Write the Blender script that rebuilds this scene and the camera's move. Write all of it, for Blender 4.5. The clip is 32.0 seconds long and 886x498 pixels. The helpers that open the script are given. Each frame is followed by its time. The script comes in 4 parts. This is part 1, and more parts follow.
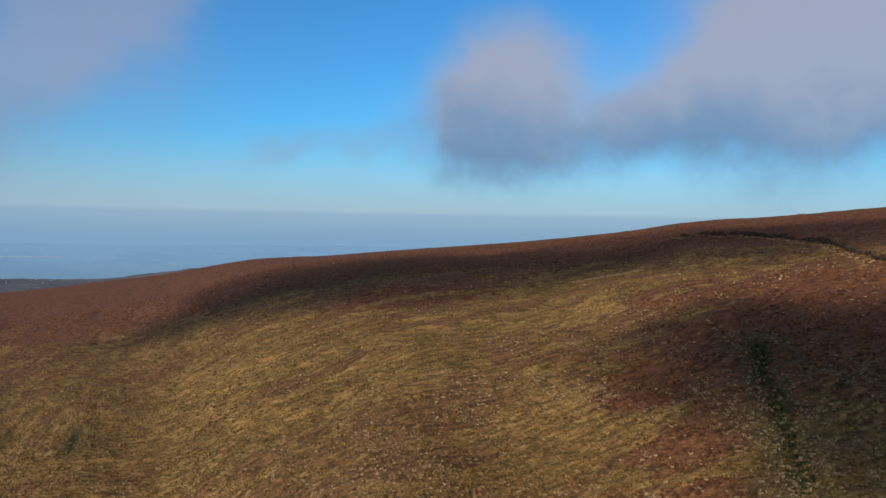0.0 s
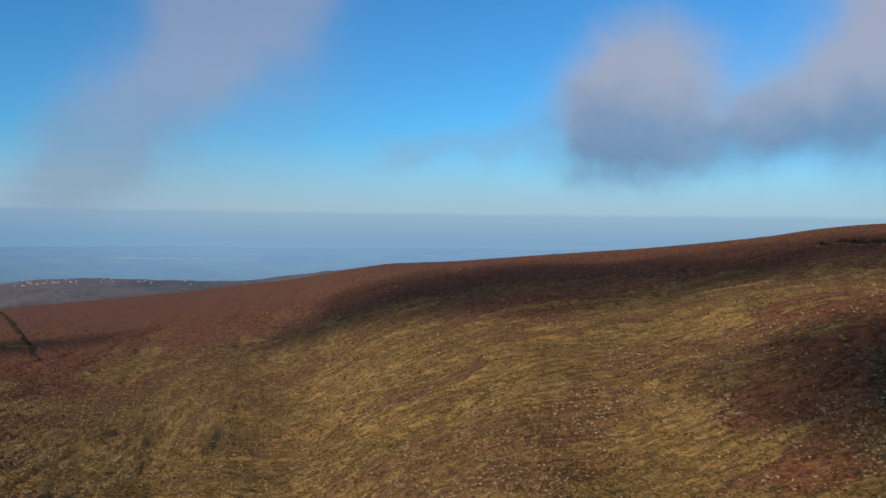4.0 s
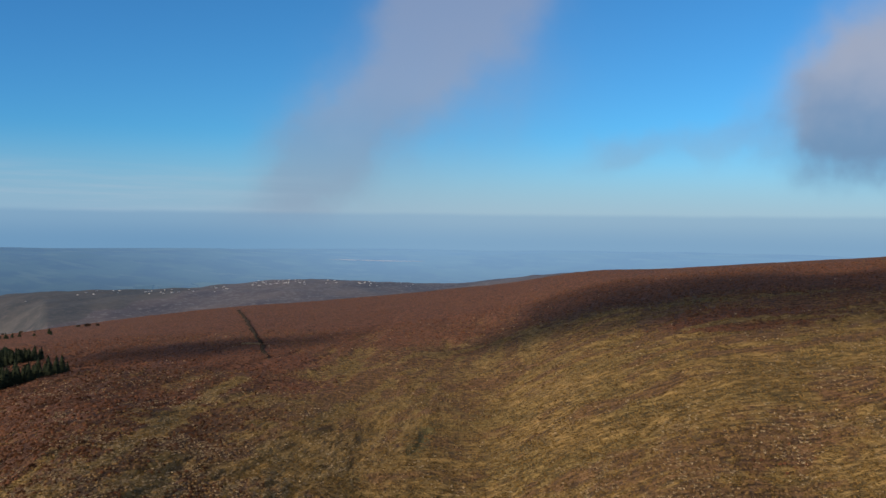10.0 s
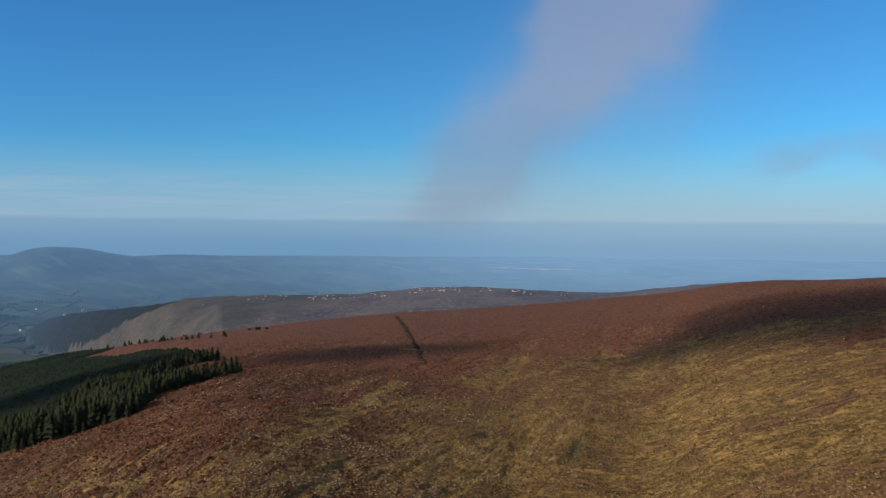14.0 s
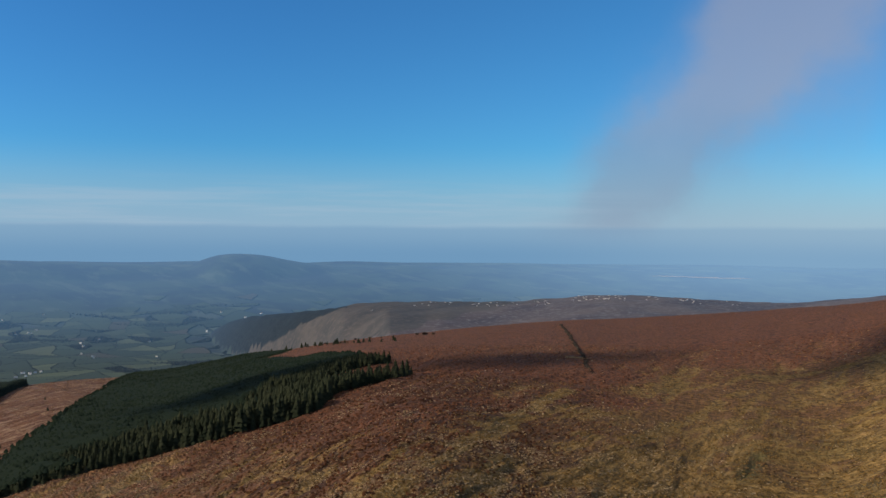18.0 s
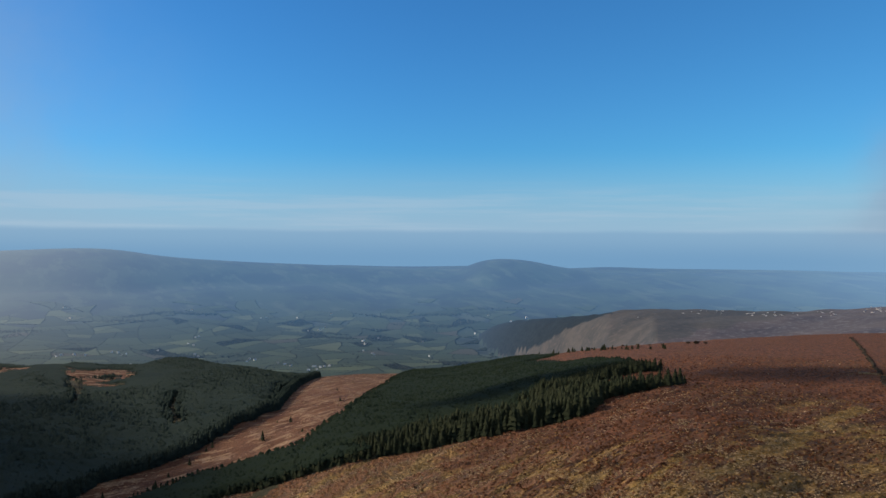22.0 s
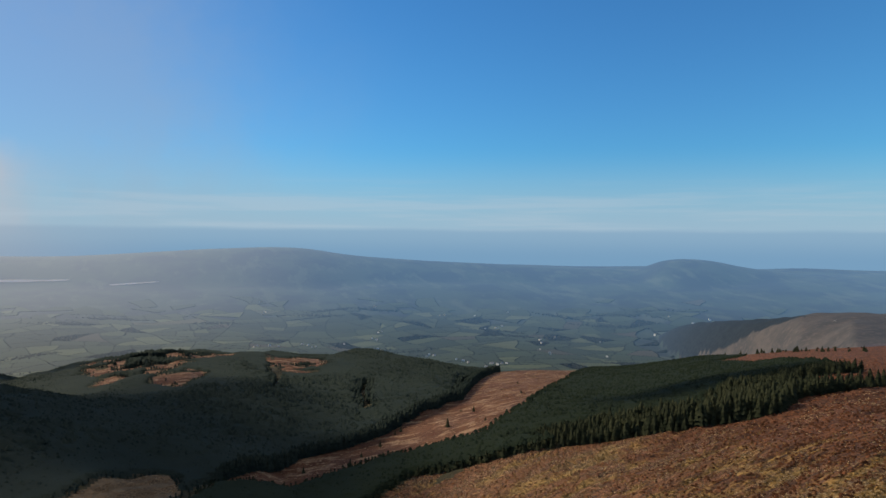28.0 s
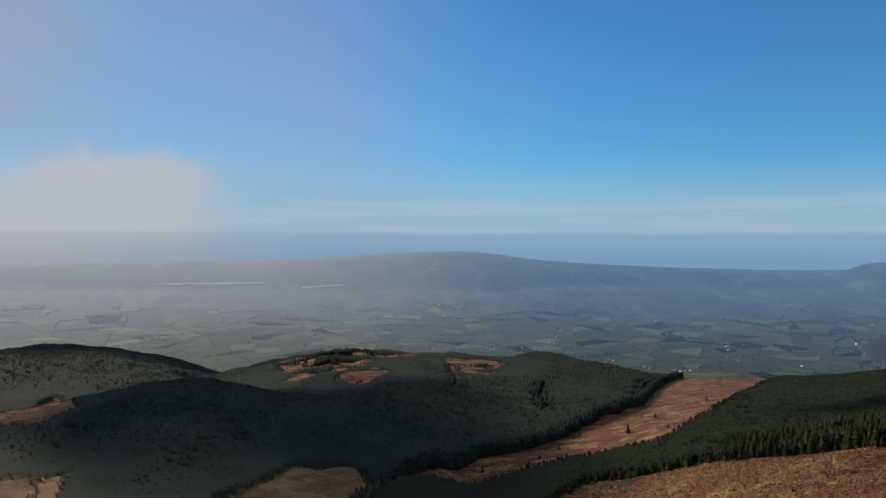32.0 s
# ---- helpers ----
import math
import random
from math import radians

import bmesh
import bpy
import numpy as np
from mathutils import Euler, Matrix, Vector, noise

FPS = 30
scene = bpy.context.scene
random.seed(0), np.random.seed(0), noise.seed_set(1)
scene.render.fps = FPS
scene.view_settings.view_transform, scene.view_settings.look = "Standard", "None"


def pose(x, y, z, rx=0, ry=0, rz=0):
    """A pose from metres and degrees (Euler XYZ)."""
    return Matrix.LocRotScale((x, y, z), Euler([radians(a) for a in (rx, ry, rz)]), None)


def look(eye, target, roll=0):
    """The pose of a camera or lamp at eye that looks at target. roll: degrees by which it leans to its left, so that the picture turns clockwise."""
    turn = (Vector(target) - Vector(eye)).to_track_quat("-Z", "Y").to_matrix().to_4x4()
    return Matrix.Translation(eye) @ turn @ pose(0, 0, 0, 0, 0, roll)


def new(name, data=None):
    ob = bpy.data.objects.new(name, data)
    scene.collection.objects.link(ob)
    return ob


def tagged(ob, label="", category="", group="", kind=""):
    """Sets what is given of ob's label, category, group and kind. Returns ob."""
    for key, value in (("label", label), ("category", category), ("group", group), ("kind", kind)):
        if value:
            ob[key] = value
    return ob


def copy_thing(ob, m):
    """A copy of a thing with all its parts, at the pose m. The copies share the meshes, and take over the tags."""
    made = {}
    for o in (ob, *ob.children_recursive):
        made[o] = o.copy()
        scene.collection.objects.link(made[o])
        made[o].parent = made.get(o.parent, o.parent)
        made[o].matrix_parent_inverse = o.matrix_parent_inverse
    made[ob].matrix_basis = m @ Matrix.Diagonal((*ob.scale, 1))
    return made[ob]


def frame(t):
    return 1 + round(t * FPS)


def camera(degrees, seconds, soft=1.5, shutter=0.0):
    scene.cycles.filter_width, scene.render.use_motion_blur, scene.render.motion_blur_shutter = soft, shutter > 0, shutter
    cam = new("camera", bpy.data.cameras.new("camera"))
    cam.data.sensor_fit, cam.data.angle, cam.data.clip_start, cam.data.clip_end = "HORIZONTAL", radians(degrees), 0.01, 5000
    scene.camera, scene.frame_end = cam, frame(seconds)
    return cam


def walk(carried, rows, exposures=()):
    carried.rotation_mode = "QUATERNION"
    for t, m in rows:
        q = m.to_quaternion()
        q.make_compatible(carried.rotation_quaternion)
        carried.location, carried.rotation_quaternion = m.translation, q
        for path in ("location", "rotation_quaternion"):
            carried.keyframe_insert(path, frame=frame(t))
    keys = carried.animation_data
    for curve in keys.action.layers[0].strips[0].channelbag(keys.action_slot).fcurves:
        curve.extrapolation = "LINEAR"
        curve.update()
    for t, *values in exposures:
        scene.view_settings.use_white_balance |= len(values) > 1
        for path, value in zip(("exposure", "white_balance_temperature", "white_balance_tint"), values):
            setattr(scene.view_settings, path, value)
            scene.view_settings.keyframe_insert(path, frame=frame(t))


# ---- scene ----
cam = camera(55.0, 32.0, soft=1.5)
# seconds, place in metres, yaw, pitch, lean
PATH = [
    (0.0, -0.0, 0.0, -0.0, 0.00, -1.53, -0.94),
    (0.5, 0.2, -0.8, 0.5, 1.03, -1.52, -0.87),
    (1.0, 0.5, -1.6, 1.0, 1.93, -1.51, -0.83),
    (1.5, 0.9, -2.4, 1.5, 2.84, -1.51, -0.83),
    (2.0, 1.2, -3.1, 2.0, 3.71, -1.51, -0.83),
    (2.5, 1.7, -3.8, 2.5, 4.49, -1.50, -0.84),
    (3.0, 2.1, -4.5, 2.9, 5.58, -1.50, -0.81),
    (3.5, 2.7, -5.0, 3.3, 7.14, -1.52, -0.73),
    (4.0, 3.2, -5.6, 3.7, 8.69, -1.53, -0.71),
    (4.5, 3.7, -6.2, 4.1, 10.06, -1.52, -0.68),
    (6.5, 6.2, -8.6, 5.5, 13.46, -1.40, -0.60),
    (7.0, 7.0, -9.2, 5.8, 14.37, -1.40, -0.56),
    (7.5, 7.9, -9.8, 6.1, 15.29, -1.40, -0.57),
    (8.0, 8.6, -10.2, 6.4, 16.17, -1.38, -0.54),
    (8.5, 9.3, -10.5, 6.7, 17.05, -1.57, -0.58),
    (9.0, 9.7, -10.7, 7.0, 18.58, -1.59, -0.55),
    (9.5, 10.0, -10.7, 7.3, 20.90, -1.58, -0.57),
    (10.0, 10.1, -10.7, 7.5, 22.87, -1.52, -0.62),
    (10.5, 10.1, -10.8, 7.7, 24.47, -1.43, -0.71),
    (11.0, 10.1, -11.0, 7.9, 26.10, -1.34, -0.80),
    (11.5, 10.1, -11.4, 7.9, 28.90, -1.23, -0.85),
    (12.0, 10.3, -11.7, 7.9, 31.18, -1.34, -0.79),
    (12.5, 10.7, -12.1, 7.9, 32.01, -1.40, -0.75),
    (13.0, 11.1, -12.6, 7.9, 32.23, -1.32, -0.66),
    (13.5, 11.5, -13.1, 8.0, 32.44, -1.20, -0.56),
    (15.5, 12.7, -15.4, 8.3, 38.78, -0.96, -0.56),
    (16.0, 12.8, -16.0, 8.3, 40.94, -0.93, -0.47),
    (16.5, 12.8, -16.6, 8.3, 42.55, -0.86, -0.45),
    (17.0, 12.6, -17.2, 8.3, 43.09, -0.79, -0.46),
    (17.5, 12.4, -17.8, 8.3, 43.35, -0.73, -0.45),
    (18.0, 12.2, -18.5, 8.2, 44.10, -0.67, -0.42),
    (18.5, 12.1, -19.1, 8.1, 46.38, -0.62, -0.47),
    (19.0, 12.0, -19.9, 8.0, 49.23, -0.60, -0.43),
    (19.5, 12.0, -20.7, 7.9, 51.56, -0.58, -0.42),
    (20.0, 12.1, -21.5, 7.8, 53.59, -0.52, -0.38),
    (20.5, 12.3, -22.4, 7.8, 55.40, -0.47, -0.40),
    (21.0, 12.6, -23.2, 7.9, 57.06, -0.44, -0.36),
    (21.5, 13.1, -24.0, 7.9, 59.25, -0.42, -0.38),
    (22.0, 13.6, -24.7, 7.9, 61.68, -0.41, -0.37),
    (22.5, 14.1, -25.5, 8.0, 62.90, -0.42, -0.38),
    (23.0, 14.7, -26.2, 7.9, 63.24, -0.40, -0.34),
    (23.5, 15.4, -26.8, 7.8, 64.77, -0.43, -0.36),
    (24.0, 16.1, -27.5, 7.5, 67.15, -0.38, -0.41),
    (24.5, 16.7, -28.2, 7.0, 68.99, -0.35, -0.39),
    (25.0, 17.3, -28.8, 6.6, 69.87, -0.27, -0.44),
    (25.5, 17.9, -29.4, 6.1, 70.31, -0.24, -0.40),
    (27.5, 20.0, -31.6, 4.4, 72.73, -0.22, -0.35),
    (28.0, 20.4, -31.9, 4.1, 73.46, -0.48, -0.42),
    (28.5, 20.6, -32.1, 4.1, 73.85, -0.48, -0.47),
    (29.0, 20.7, -32.1, 4.0, 74.25, -0.51, -0.40),
    (29.5, 20.7, -32.1, 4.0, 74.66, -0.46, -0.39),
    (30.0, 20.7, -32.0, 4.0, 75.02, -0.40, -0.37),
    (30.5, 20.7, -32.0, 3.8, 75.81, -0.37, -0.36),
    (31.0, 20.7, -32.0, 3.5, 80.09, -0.34, -0.22),
    (31.5, 20.8, -31.9, 3.1, 83.22, -0.32, -0.18),
    (32.0, 20.8, -31.9, 2.8, 85.36, -0.26, -0.07),
]
walk(cam, [(t, pose(x, y, z, 90 + pitch, lean, yaw)) for t, x, y, z, yaw, pitch, lean in PATH],
     [(0.0, 0.0, 6500, 10), (20.0, 0.0, 6500, 10), (22.5, 0.13, 6550, 10), (25.5, 0.13, 6800, 10), (28.0, 0.13, 6950, 11), (30.0, 0.07, 7050, 12), (32.0, 0.07, 7050, 12)])

# ---- sky and sun ----
SUN_AZ, SUN_EL = 142.0, 26.0        # to the left of north; above the horizon
SUN_WAY = Vector((-math.sin(radians(SUN_AZ)) * math.cos(radians(SUN_EL)), math.cos(radians(SUN_AZ)) * math.cos(radians(SUN_EL)), math.sin(radians(SUN_EL))))
sun = new("sun", bpy.data.lights.new("sun", "SUN"))
sun.data.energy, sun.data.angle, sun.data.color = 4.5, radians(0.9), (1.0, 0.83, 0.645)
sun.matrix_world = look(SUN_WAY * 100, (0, 0, 0))


class Nodes:
    """Short ways to lay out a node tree."""

    def __init__(self, tree):
        self.tree = tree
        tree.nodes.clear()

    def add(self, kind, **given):
        n = self.tree.nodes.new(kind)
        for k, v in given.items():
            setattr(n, k, v)
        return n

    def put(self, socket, value):
        if isinstance(value, bpy.types.NodeSocket):
            self.tree.links.new(value, socket)
        else:
            socket.default_value = value

    def math(self, op, a, b=0.0, c=0.0, clamp=False):
        n = self.add("ShaderNodeMath", operation=op, use_clamp=clamp)
        for s, v in zip(n.inputs, (a, b, c)):
            self.put(s, v)
        return n.outputs[0]

    def mix(self, f, a, b, blend="MIX"):
        n = self.add("ShaderNodeMix", data_type="RGBA", blend_type=blend)
        self.put(n.inputs[0], f)
        for s, v in ((n.inputs[6], a), (n.inputs[7], b)):
            self.put(s, (*v, 1) if isinstance(v, tuple) and len(v) == 3 else v)
        return n.outputs[2]

    def noise(self, where, scale, detail=3.0, rough=0.55, dims="3D"):
        n = self.add("ShaderNodeTexNoise", noise_dimensions=dims)
        if where is not None:
            self.put(n.inputs["Vector"], where)
        n.inputs["Scale"].default_value, n.inputs["Detail"].default_value, n.inputs["Roughness"].default_value = scale, detail, rough
        return n.outputs["Fac"]

    def ramp(self, f, lo, hi, a=0.0, b=1.0, smooth=True):
        n = self.add("ShaderNodeMapRange", interpolation_type="SMOOTHSTEP" if smooth else "LINEAR")
        for s, v in zip(n.inputs[:5], (f, lo, hi, a, b)):
            self.put(s, v)
        return n.outputs[0]

    def scaled(self, where, v):
        n = self.add("ShaderNodeVectorMath", operation="MULTIPLY")
        self.put(n.inputs[0], where)
        n.inputs[1].default_value = v
        return n.outputs[0]


def build_sky():
    world = bpy.data.worlds.new("sky")
    scene.world, world.use_nodes = world, True
    n = Nodes(world.node_tree)
    sky = n.add("ShaderNodeTexSky", sky_type="NISHITA", sun_disc=False)
    sky.sun_elevation, sky.sun_rotation = radians(SUN_EL), -radians(SUN_AZ)
    sky.altitude, sky.air_density, sky.dust_density, sky.ozone_density = 400, 1.0, 0.05, 3.0
    way = n.add("ShaderNodeTexCoord").outputs["Generated"]
    xyz = n.add("ShaderNodeSeparateXYZ")
    n.put(xyz.inputs[0], way)
    x, y, z = xyz.outputs
    az = n.math("MULTIPLY", n.math("ARCTAN2", n.math("MULTIPLY", x, -1.0), y), 57.2958)
    el = n.math("MULTIPLY", n.math("ARCSINE", z), 57.2958)
    # soft billows: the edges of every cloud wander with two sizes of noise
    wob = n.math("SUBTRACT", n.noise(way, 6.0, 4.0), 0.5)
    wob2 = n.math("SUBTRACT", n.noise(way, 11.0, 4.0, 0.5), 0.5)
    a2 = n.math("MULTIPLY_ADD", wob, 8.0, az)
    e2 = n.math("MULTIPLY_ADD", wob2, 5.0, el)

    def puff(a, e, wa, we, lean=0.0):
        da = n.math("SUBTRACT", a2, a)
        de = n.math("SUBTRACT", e2, e)
        da = n.math("MULTIPLY_ADD", de, lean, da)
        s = n.math("ADD", n.math("POWER", n.math("ABSOLUTE", n.math("DIVIDE", da, wa)), 2.0), n.math("POWER", n.math("ABSOLUTE", n.math("DIVIDE", de, we)), 2.0))
        return n.math("POWER", 2.718, n.math("MULTIPLY", s, -1.0))

    def total(rows):
        t = puff(*rows[0])
        for row in rows[1:]:
            t = n.math("ADD", t, puff(*row))
        return t

    colour = n.mix(1.0, sky.outputs[0], n.mix(n.ramp(az, 30.0, 66.0), SKY_TINT, SKY_TINT_WEST), "MULTIPLY")
    low = n.ramp(el, 6.5, 0.3, 0.0, 0.85)
    colour = n.mix(low, colour, n.mix(n.ramp(az, 48.0, 16.0), MIST_LIGHT, MIST_LIGHT_NORTH))
    lit = n.ramp(n.math("MULTIPLY_ADD", wob2, 7.0, n.math("MULTIPLY_ADD", wob, 5.0, el)), 4.0, 10.5)
    wisps = n.math("MULTIPLY_ADD", n.math("SUBTRACT", n.noise(way, 15.0, 7.0, 0.65), 0.5), 0.75, 1.0)
    for rows, lo, hi, most, shade, bright in SKY_CLOUDS:
        cover = n.ramp(n.math("MULTIPLY", total(rows), wisps), lo, hi, 0.0, most)
        colour = n.mix(cover, colour, n.mix(lit, shade, bright))
    # thin streaks of high cloud low over the lowland
    streak = n.ramp(n.noise(n.scaled(way, (1.2, 1.2, 22.0)), 3.0, 4.0, 0.6), 0.42, 0.66)
    streak = n.math("MULTIPLY", streak, n.math("MULTIPLY", n.ramp(az, 26.0, 46.0), n.math("MULTIPLY", n.ramp(el, 4.6, 2.4), n.ramp(el, 0.4, 1.0))))
    colour = n.mix(n.math("MULTIPLY", streak, 0.4), colour, STREAK_LIGHT)
    # far mist that closes the view along the horizon
    colour = n.mix(n.math("ADD", n.ramp(n.math("MULTIPLY_ADD", wob2, 0.25, el), 1.0, 0.62, 0.0, 0.5), n.ramp(el, 0.8, -1.2, 0.0, 0.5)), colour, n.mix(n.ramp(az, 88.0, 112.0), n.mix(n.ramp(az, 42.0, 22.0), MIST_BLUE, MIST_NORTH), MIST_WEST))
    # unseen thin broken cloud overhead, added to make the light in shade less blue
    over = n.math("MULTIPLY", n.ramp(el, 18.5, 42.0), n.ramp(n.noise(way, 3.0, 4.0), 0.2, 0.6, 0.5, 0.9))
    colour = n.mix(over, colour, OVERHEAD)
    out = n.add("ShaderNodeBackground")
    n.put(out.inputs[0], colour)
    out.inputs[1].default_value = 0.1
    end = n.add("ShaderNodeOutputWorld")
    n.put(end.inputs[0], out.outputs[0])


# clouds: groups of (angle to the left of north, height, half widths, lean), how soft, how dense, and their shaded and lit colours
SKY_CLOUDS = [
    ([(4.6, 5.5, 3.6, 1.7, 0.6), (11.5, 4.9, 3.2, 1.5, 0.6)], 0.1, 1.2, 0.36, (2.7, 3.3, 4.5), (3.2, 3.6, 4.5)),
    ([(24.0, 7.0, 9.0, 8.0, 0.6)], 0.0, 2.0, 0.5, (2.7, 3.1, 4.1), (3.0, 3.2, 4.0)),
    ([(97.0, 8.0, 15.0, 8.0, 0.0), (101.0, 4.0, 17.0, 6.0, 0.0), (103.0, 18.0, 17.0, 9.0, 0.0), (108.0, 14.0, 14.0, 9.0, 0.0)], 0.0, 2.2, 0.5, (2.9, 3.6, 4.7), (2.8, 3.6, 4.8)),
    ([(31.5, 3.6, 4.6, 4.0, 0.8), (27.8, 8.0, 4.4, 6.5, 0.85), (22.0, 13.0, 5.6, 4.8, 0.7), (21.0, 18.0, 6.0, 4.5, 0.6)], 0.05, 1.45, 0.55, (2.5, 3.1, 4.3), (3.45, 3.6, 4.4)),
    ([(-2.6, 5.0, 4.6, 2.4, 0.0), (-2.4, 7.6, 4.8, 3.0, 0.0), (-5.0, 10.4, 4.4, 3.6, 0.0), (-11.5, 6.6, 5.0, 2.8, 0.0), (-18.5, 8.0, 5.8, 5.0, 0.0), (-23.0, 12.0, 7.5, 6.0, 0.0), (-28.0, 9.5, 8.0, 6.0, 0.0)], 0.06, 1.3, 0.88, (1.6, 2.5, 4.0), (3.75, 3.95, 4.8)),
    ([(116.0, 12.0, 10.0, 11.0, 0.0)], 0.1, 1.0, 0.8, (3.0, 3.7, 4.7), (3.0, 3.7, 4.7)),
    ([(106.5, 4.0, 5.5, 2.3, 0.0), (110.0, 0.5, 10.0, 3.6, 0.0)], 0.15, 1.0, 0.85, (4.4, 4.7, 5.4), (6.0, 5.7, 6.1)),
]
STREAK_LIGHT = (3.9, 5.1, 6.3)
OVERHEAD = (3.3, 3.1, 3.0)
SKY_TINT, SKY_TINT_WEST = (0.34, 0.90, 1.28), (0.27, 0.75, 1.15)
MIST_LIGHT_NORTH = (3.7, 4.75, 6.0)
MIST_LIGHT, MIST_BLUE, MIST_NORTH, MIST_WEST = (3.0, 4.35, 6.0), (1.6, 3.15, 5.0), (2.15, 3.75, 5.5), (3.1, 3.6, 4.4)
build_sky()


# ---- materials ----
def material(name):
    m = bpy.data.materials.new(name)
    m.use_nodes = True
    n = Nodes(m.node_tree)
    b = n.add("ShaderNodeBsdfPrincipled")
    end = n.add("ShaderNodeOutputMaterial")
    n.put(end.inputs[0], b.outputs[0])
    b.inputs["Specular IOR Level"].default_value = 0.2
    b.inputs["Roughness"].default_value = 0.9
    return m, n, b


def position(n):
    return n.add("ShaderNodeNewGeometry").outputs["Position"]


def bump(n, b, height, strength=0.6, distance=0.5):
    k = n.add("ShaderNodeBump")
    k.inputs["Strength"].default_value, k.inputs["Distance"].default_value = strength, distance
    n.put(k.inputs["Height"], height)
    n.put(b.inputs["Normal"], k.outputs[0])


def moor_material():
    m, n, b = material("moorland")
    p = position(n)

    def given(key):
        return n.add("ShaderNodeAttribute", attribute_name=key).outputs["Fac"]

    grass, wet, pale_share, dark_share = given("grass"), given("wet"), given("pale"), given("bilberry")
    patch = n.noise(p, 0.03, 5.0, 0.6)

    def along_slope(deg):
        lie = n.add("ShaderNodeMapping", vector_type="TEXTURE")
        n.put(lie.inputs["Vector"], p)
        lie.inputs["Rotation"].default_value, lie.inputs["Scale"].default_value = (0, 0, radians(deg)), (3.2, 0.85, 1.0)
        return n.noise(lie.outputs[0], 0.42, 5.0, 0.68)

    # grain that follows the lie of the slope on either side of the hollow
    fine = n.math("ADD", n.math("MULTIPLY", along_slope(105.0), n.math("SUBTRACT", 1.0, given("side"))), n.math("MULTIPLY", along_slope(24.0), given("side")))
    away = n.add("ShaderNodeVectorMath", operation="LENGTH")
    n.put(away.inputs[0], p)
    far_off = n.ramp(away.outputs["Value"], 300.0, 430.0)
    fine = n.math("ADD", n.math("MULTIPLY", fine, n.math("SUBTRACT", 1.0, far_off)), n.math("MULTIPLY", n.noise(n.scaled(p, (0.8, 1.2, 1.0)), 0.42, 5.0, 0.7), far_off))
    tiny = n.noise(p, 1.3, 3.0, 0.7)
    turn = n.add("ShaderNodeMapping")
    n.put(turn.inputs["Vector"], p)
    turn.inputs["Rotation"].default_value = (0, 0, radians(-30))
    turn.inputs["Scale"].default_value = (0.035, 0.12, 0.05)
    flow = n.noise(turn.outputs[0], 1.0, 3.0, 0.6)
    g = n.math("ADD", grass, n.math("MULTIPLY", n.math("SUBTRACT", fine, 0.5), 0.8))
    g = n.ramp(g, 0.16, 0.6)
    heather = n.mix(n.ramp(fine, 0.36, 0.64), HEATHER_DARK, HEATHER_LIGHT)
    heather = n.mix(n.ramp(patch, 0.45, 0.75, 0.0, 0.6), heather, (0.13, 0.058, 0.026))
    heather = n.mix(n.ramp(given("dry"), 0.06, 0.4, 0.0, 0.8), heather, n.mix(n.ramp(fine, 0.36, 0.64), (0.05, 0.031, 0.014), (0.215, 0.125, 0.052)))
    heather = n.mix(n.math("MULTIPLY", given("old"), 0.64), heather, n.mix(n.ramp(fine, 0.36, 0.64), (0.02, 0.0095, 0.006), (0.09, 0.038, 0.017)))
    straw = n.mix(n.ramp(fine, 0.34, 0.66), STRAW_DARK, STRAW_LIGHT)
    straw = n.mix(n.ramp(patch, 0.42, 0.66, 0.0, 0.7), straw, n.mix(n.ramp(fine, 0.35, 0.65), (0.066, 0.048, 0.016), (0.255, 0.178, 0.061)))
    # sheep paths, and the shade of creases painted dark, following the slope
    crease = n.ramp(n.math("ABSOLUTE", n.math("SUBTRACT", flow, 0.5)), 0.004, 0.022, 1.0, 0.0)
    straw = n.mix(n.math("MULTIPLY", crease, n.ramp(fine, 0.3, 0.6, 0.2, 0.75)), straw, (0.045, 0.03, 0.014))
    # tussocks with dark gaps between them
    cells = n.add("ShaderNodeTexVoronoi", feature="DISTANCE_TO_EDGE")
    n.put(cells.inputs["Vector"], n.scaled(p, (1.0, 1.0, 0.3)))
    cells.inputs["Scale"].default_value = 0.42
    gap = n.math("MULTIPLY", n.ramp(cells.outputs["Distance"], 0.02, 0.16, 1.0, 0.0), n.ramp(patch, 0.4, 0.62, 0.0, 0.4))
    straw = n.mix(gap, straw, (0.06, 0.042, 0.017))
    c = n.mix(g, heather, straw)
    dark = n.math("MULTIPLY", dark_share, n.ramp(fine, 0.36, 0.56))
    c = n.mix(n.math("MULTIPLY", dark, 0.5), c, n.mix(n.ramp(tiny, 0.4, 0.62), (0.026, 0.02, 0.010), (0.075, 0.06, 0.026)))
    c = n.mix(wet, c, n.mix(fine, (0.025, 0.033, 0.014), (0.085, 0.095, 0.036)))
    pale = n.math("MULTIPLY", n.ramp(tiny, 0.56, 0.66), pale_share)
    c = n.mix(n.math("MULTIPLY", pale, 0.75), c, (0.45, 0.33, 0.21))
    n.put(b.inputs["Base Color"], c)
    bump(n, b, n.math("SUBTRACT", n.math("ADD", fine, n.math("MULTIPLY", tiny, 0.5)), n.math("MULTIPLY", gap, 0.5)), 1.0, 1.2)
    return m


HEATHER_DARK, HEATHER_LIGHT = (0.042, 0.02, 0.013), (0.20, 0.084, 0.042)
STRAW_DARK, STRAW_LIGHT = (0.082, 0.054, 0.019), (0.35, 0.222, 0.077)


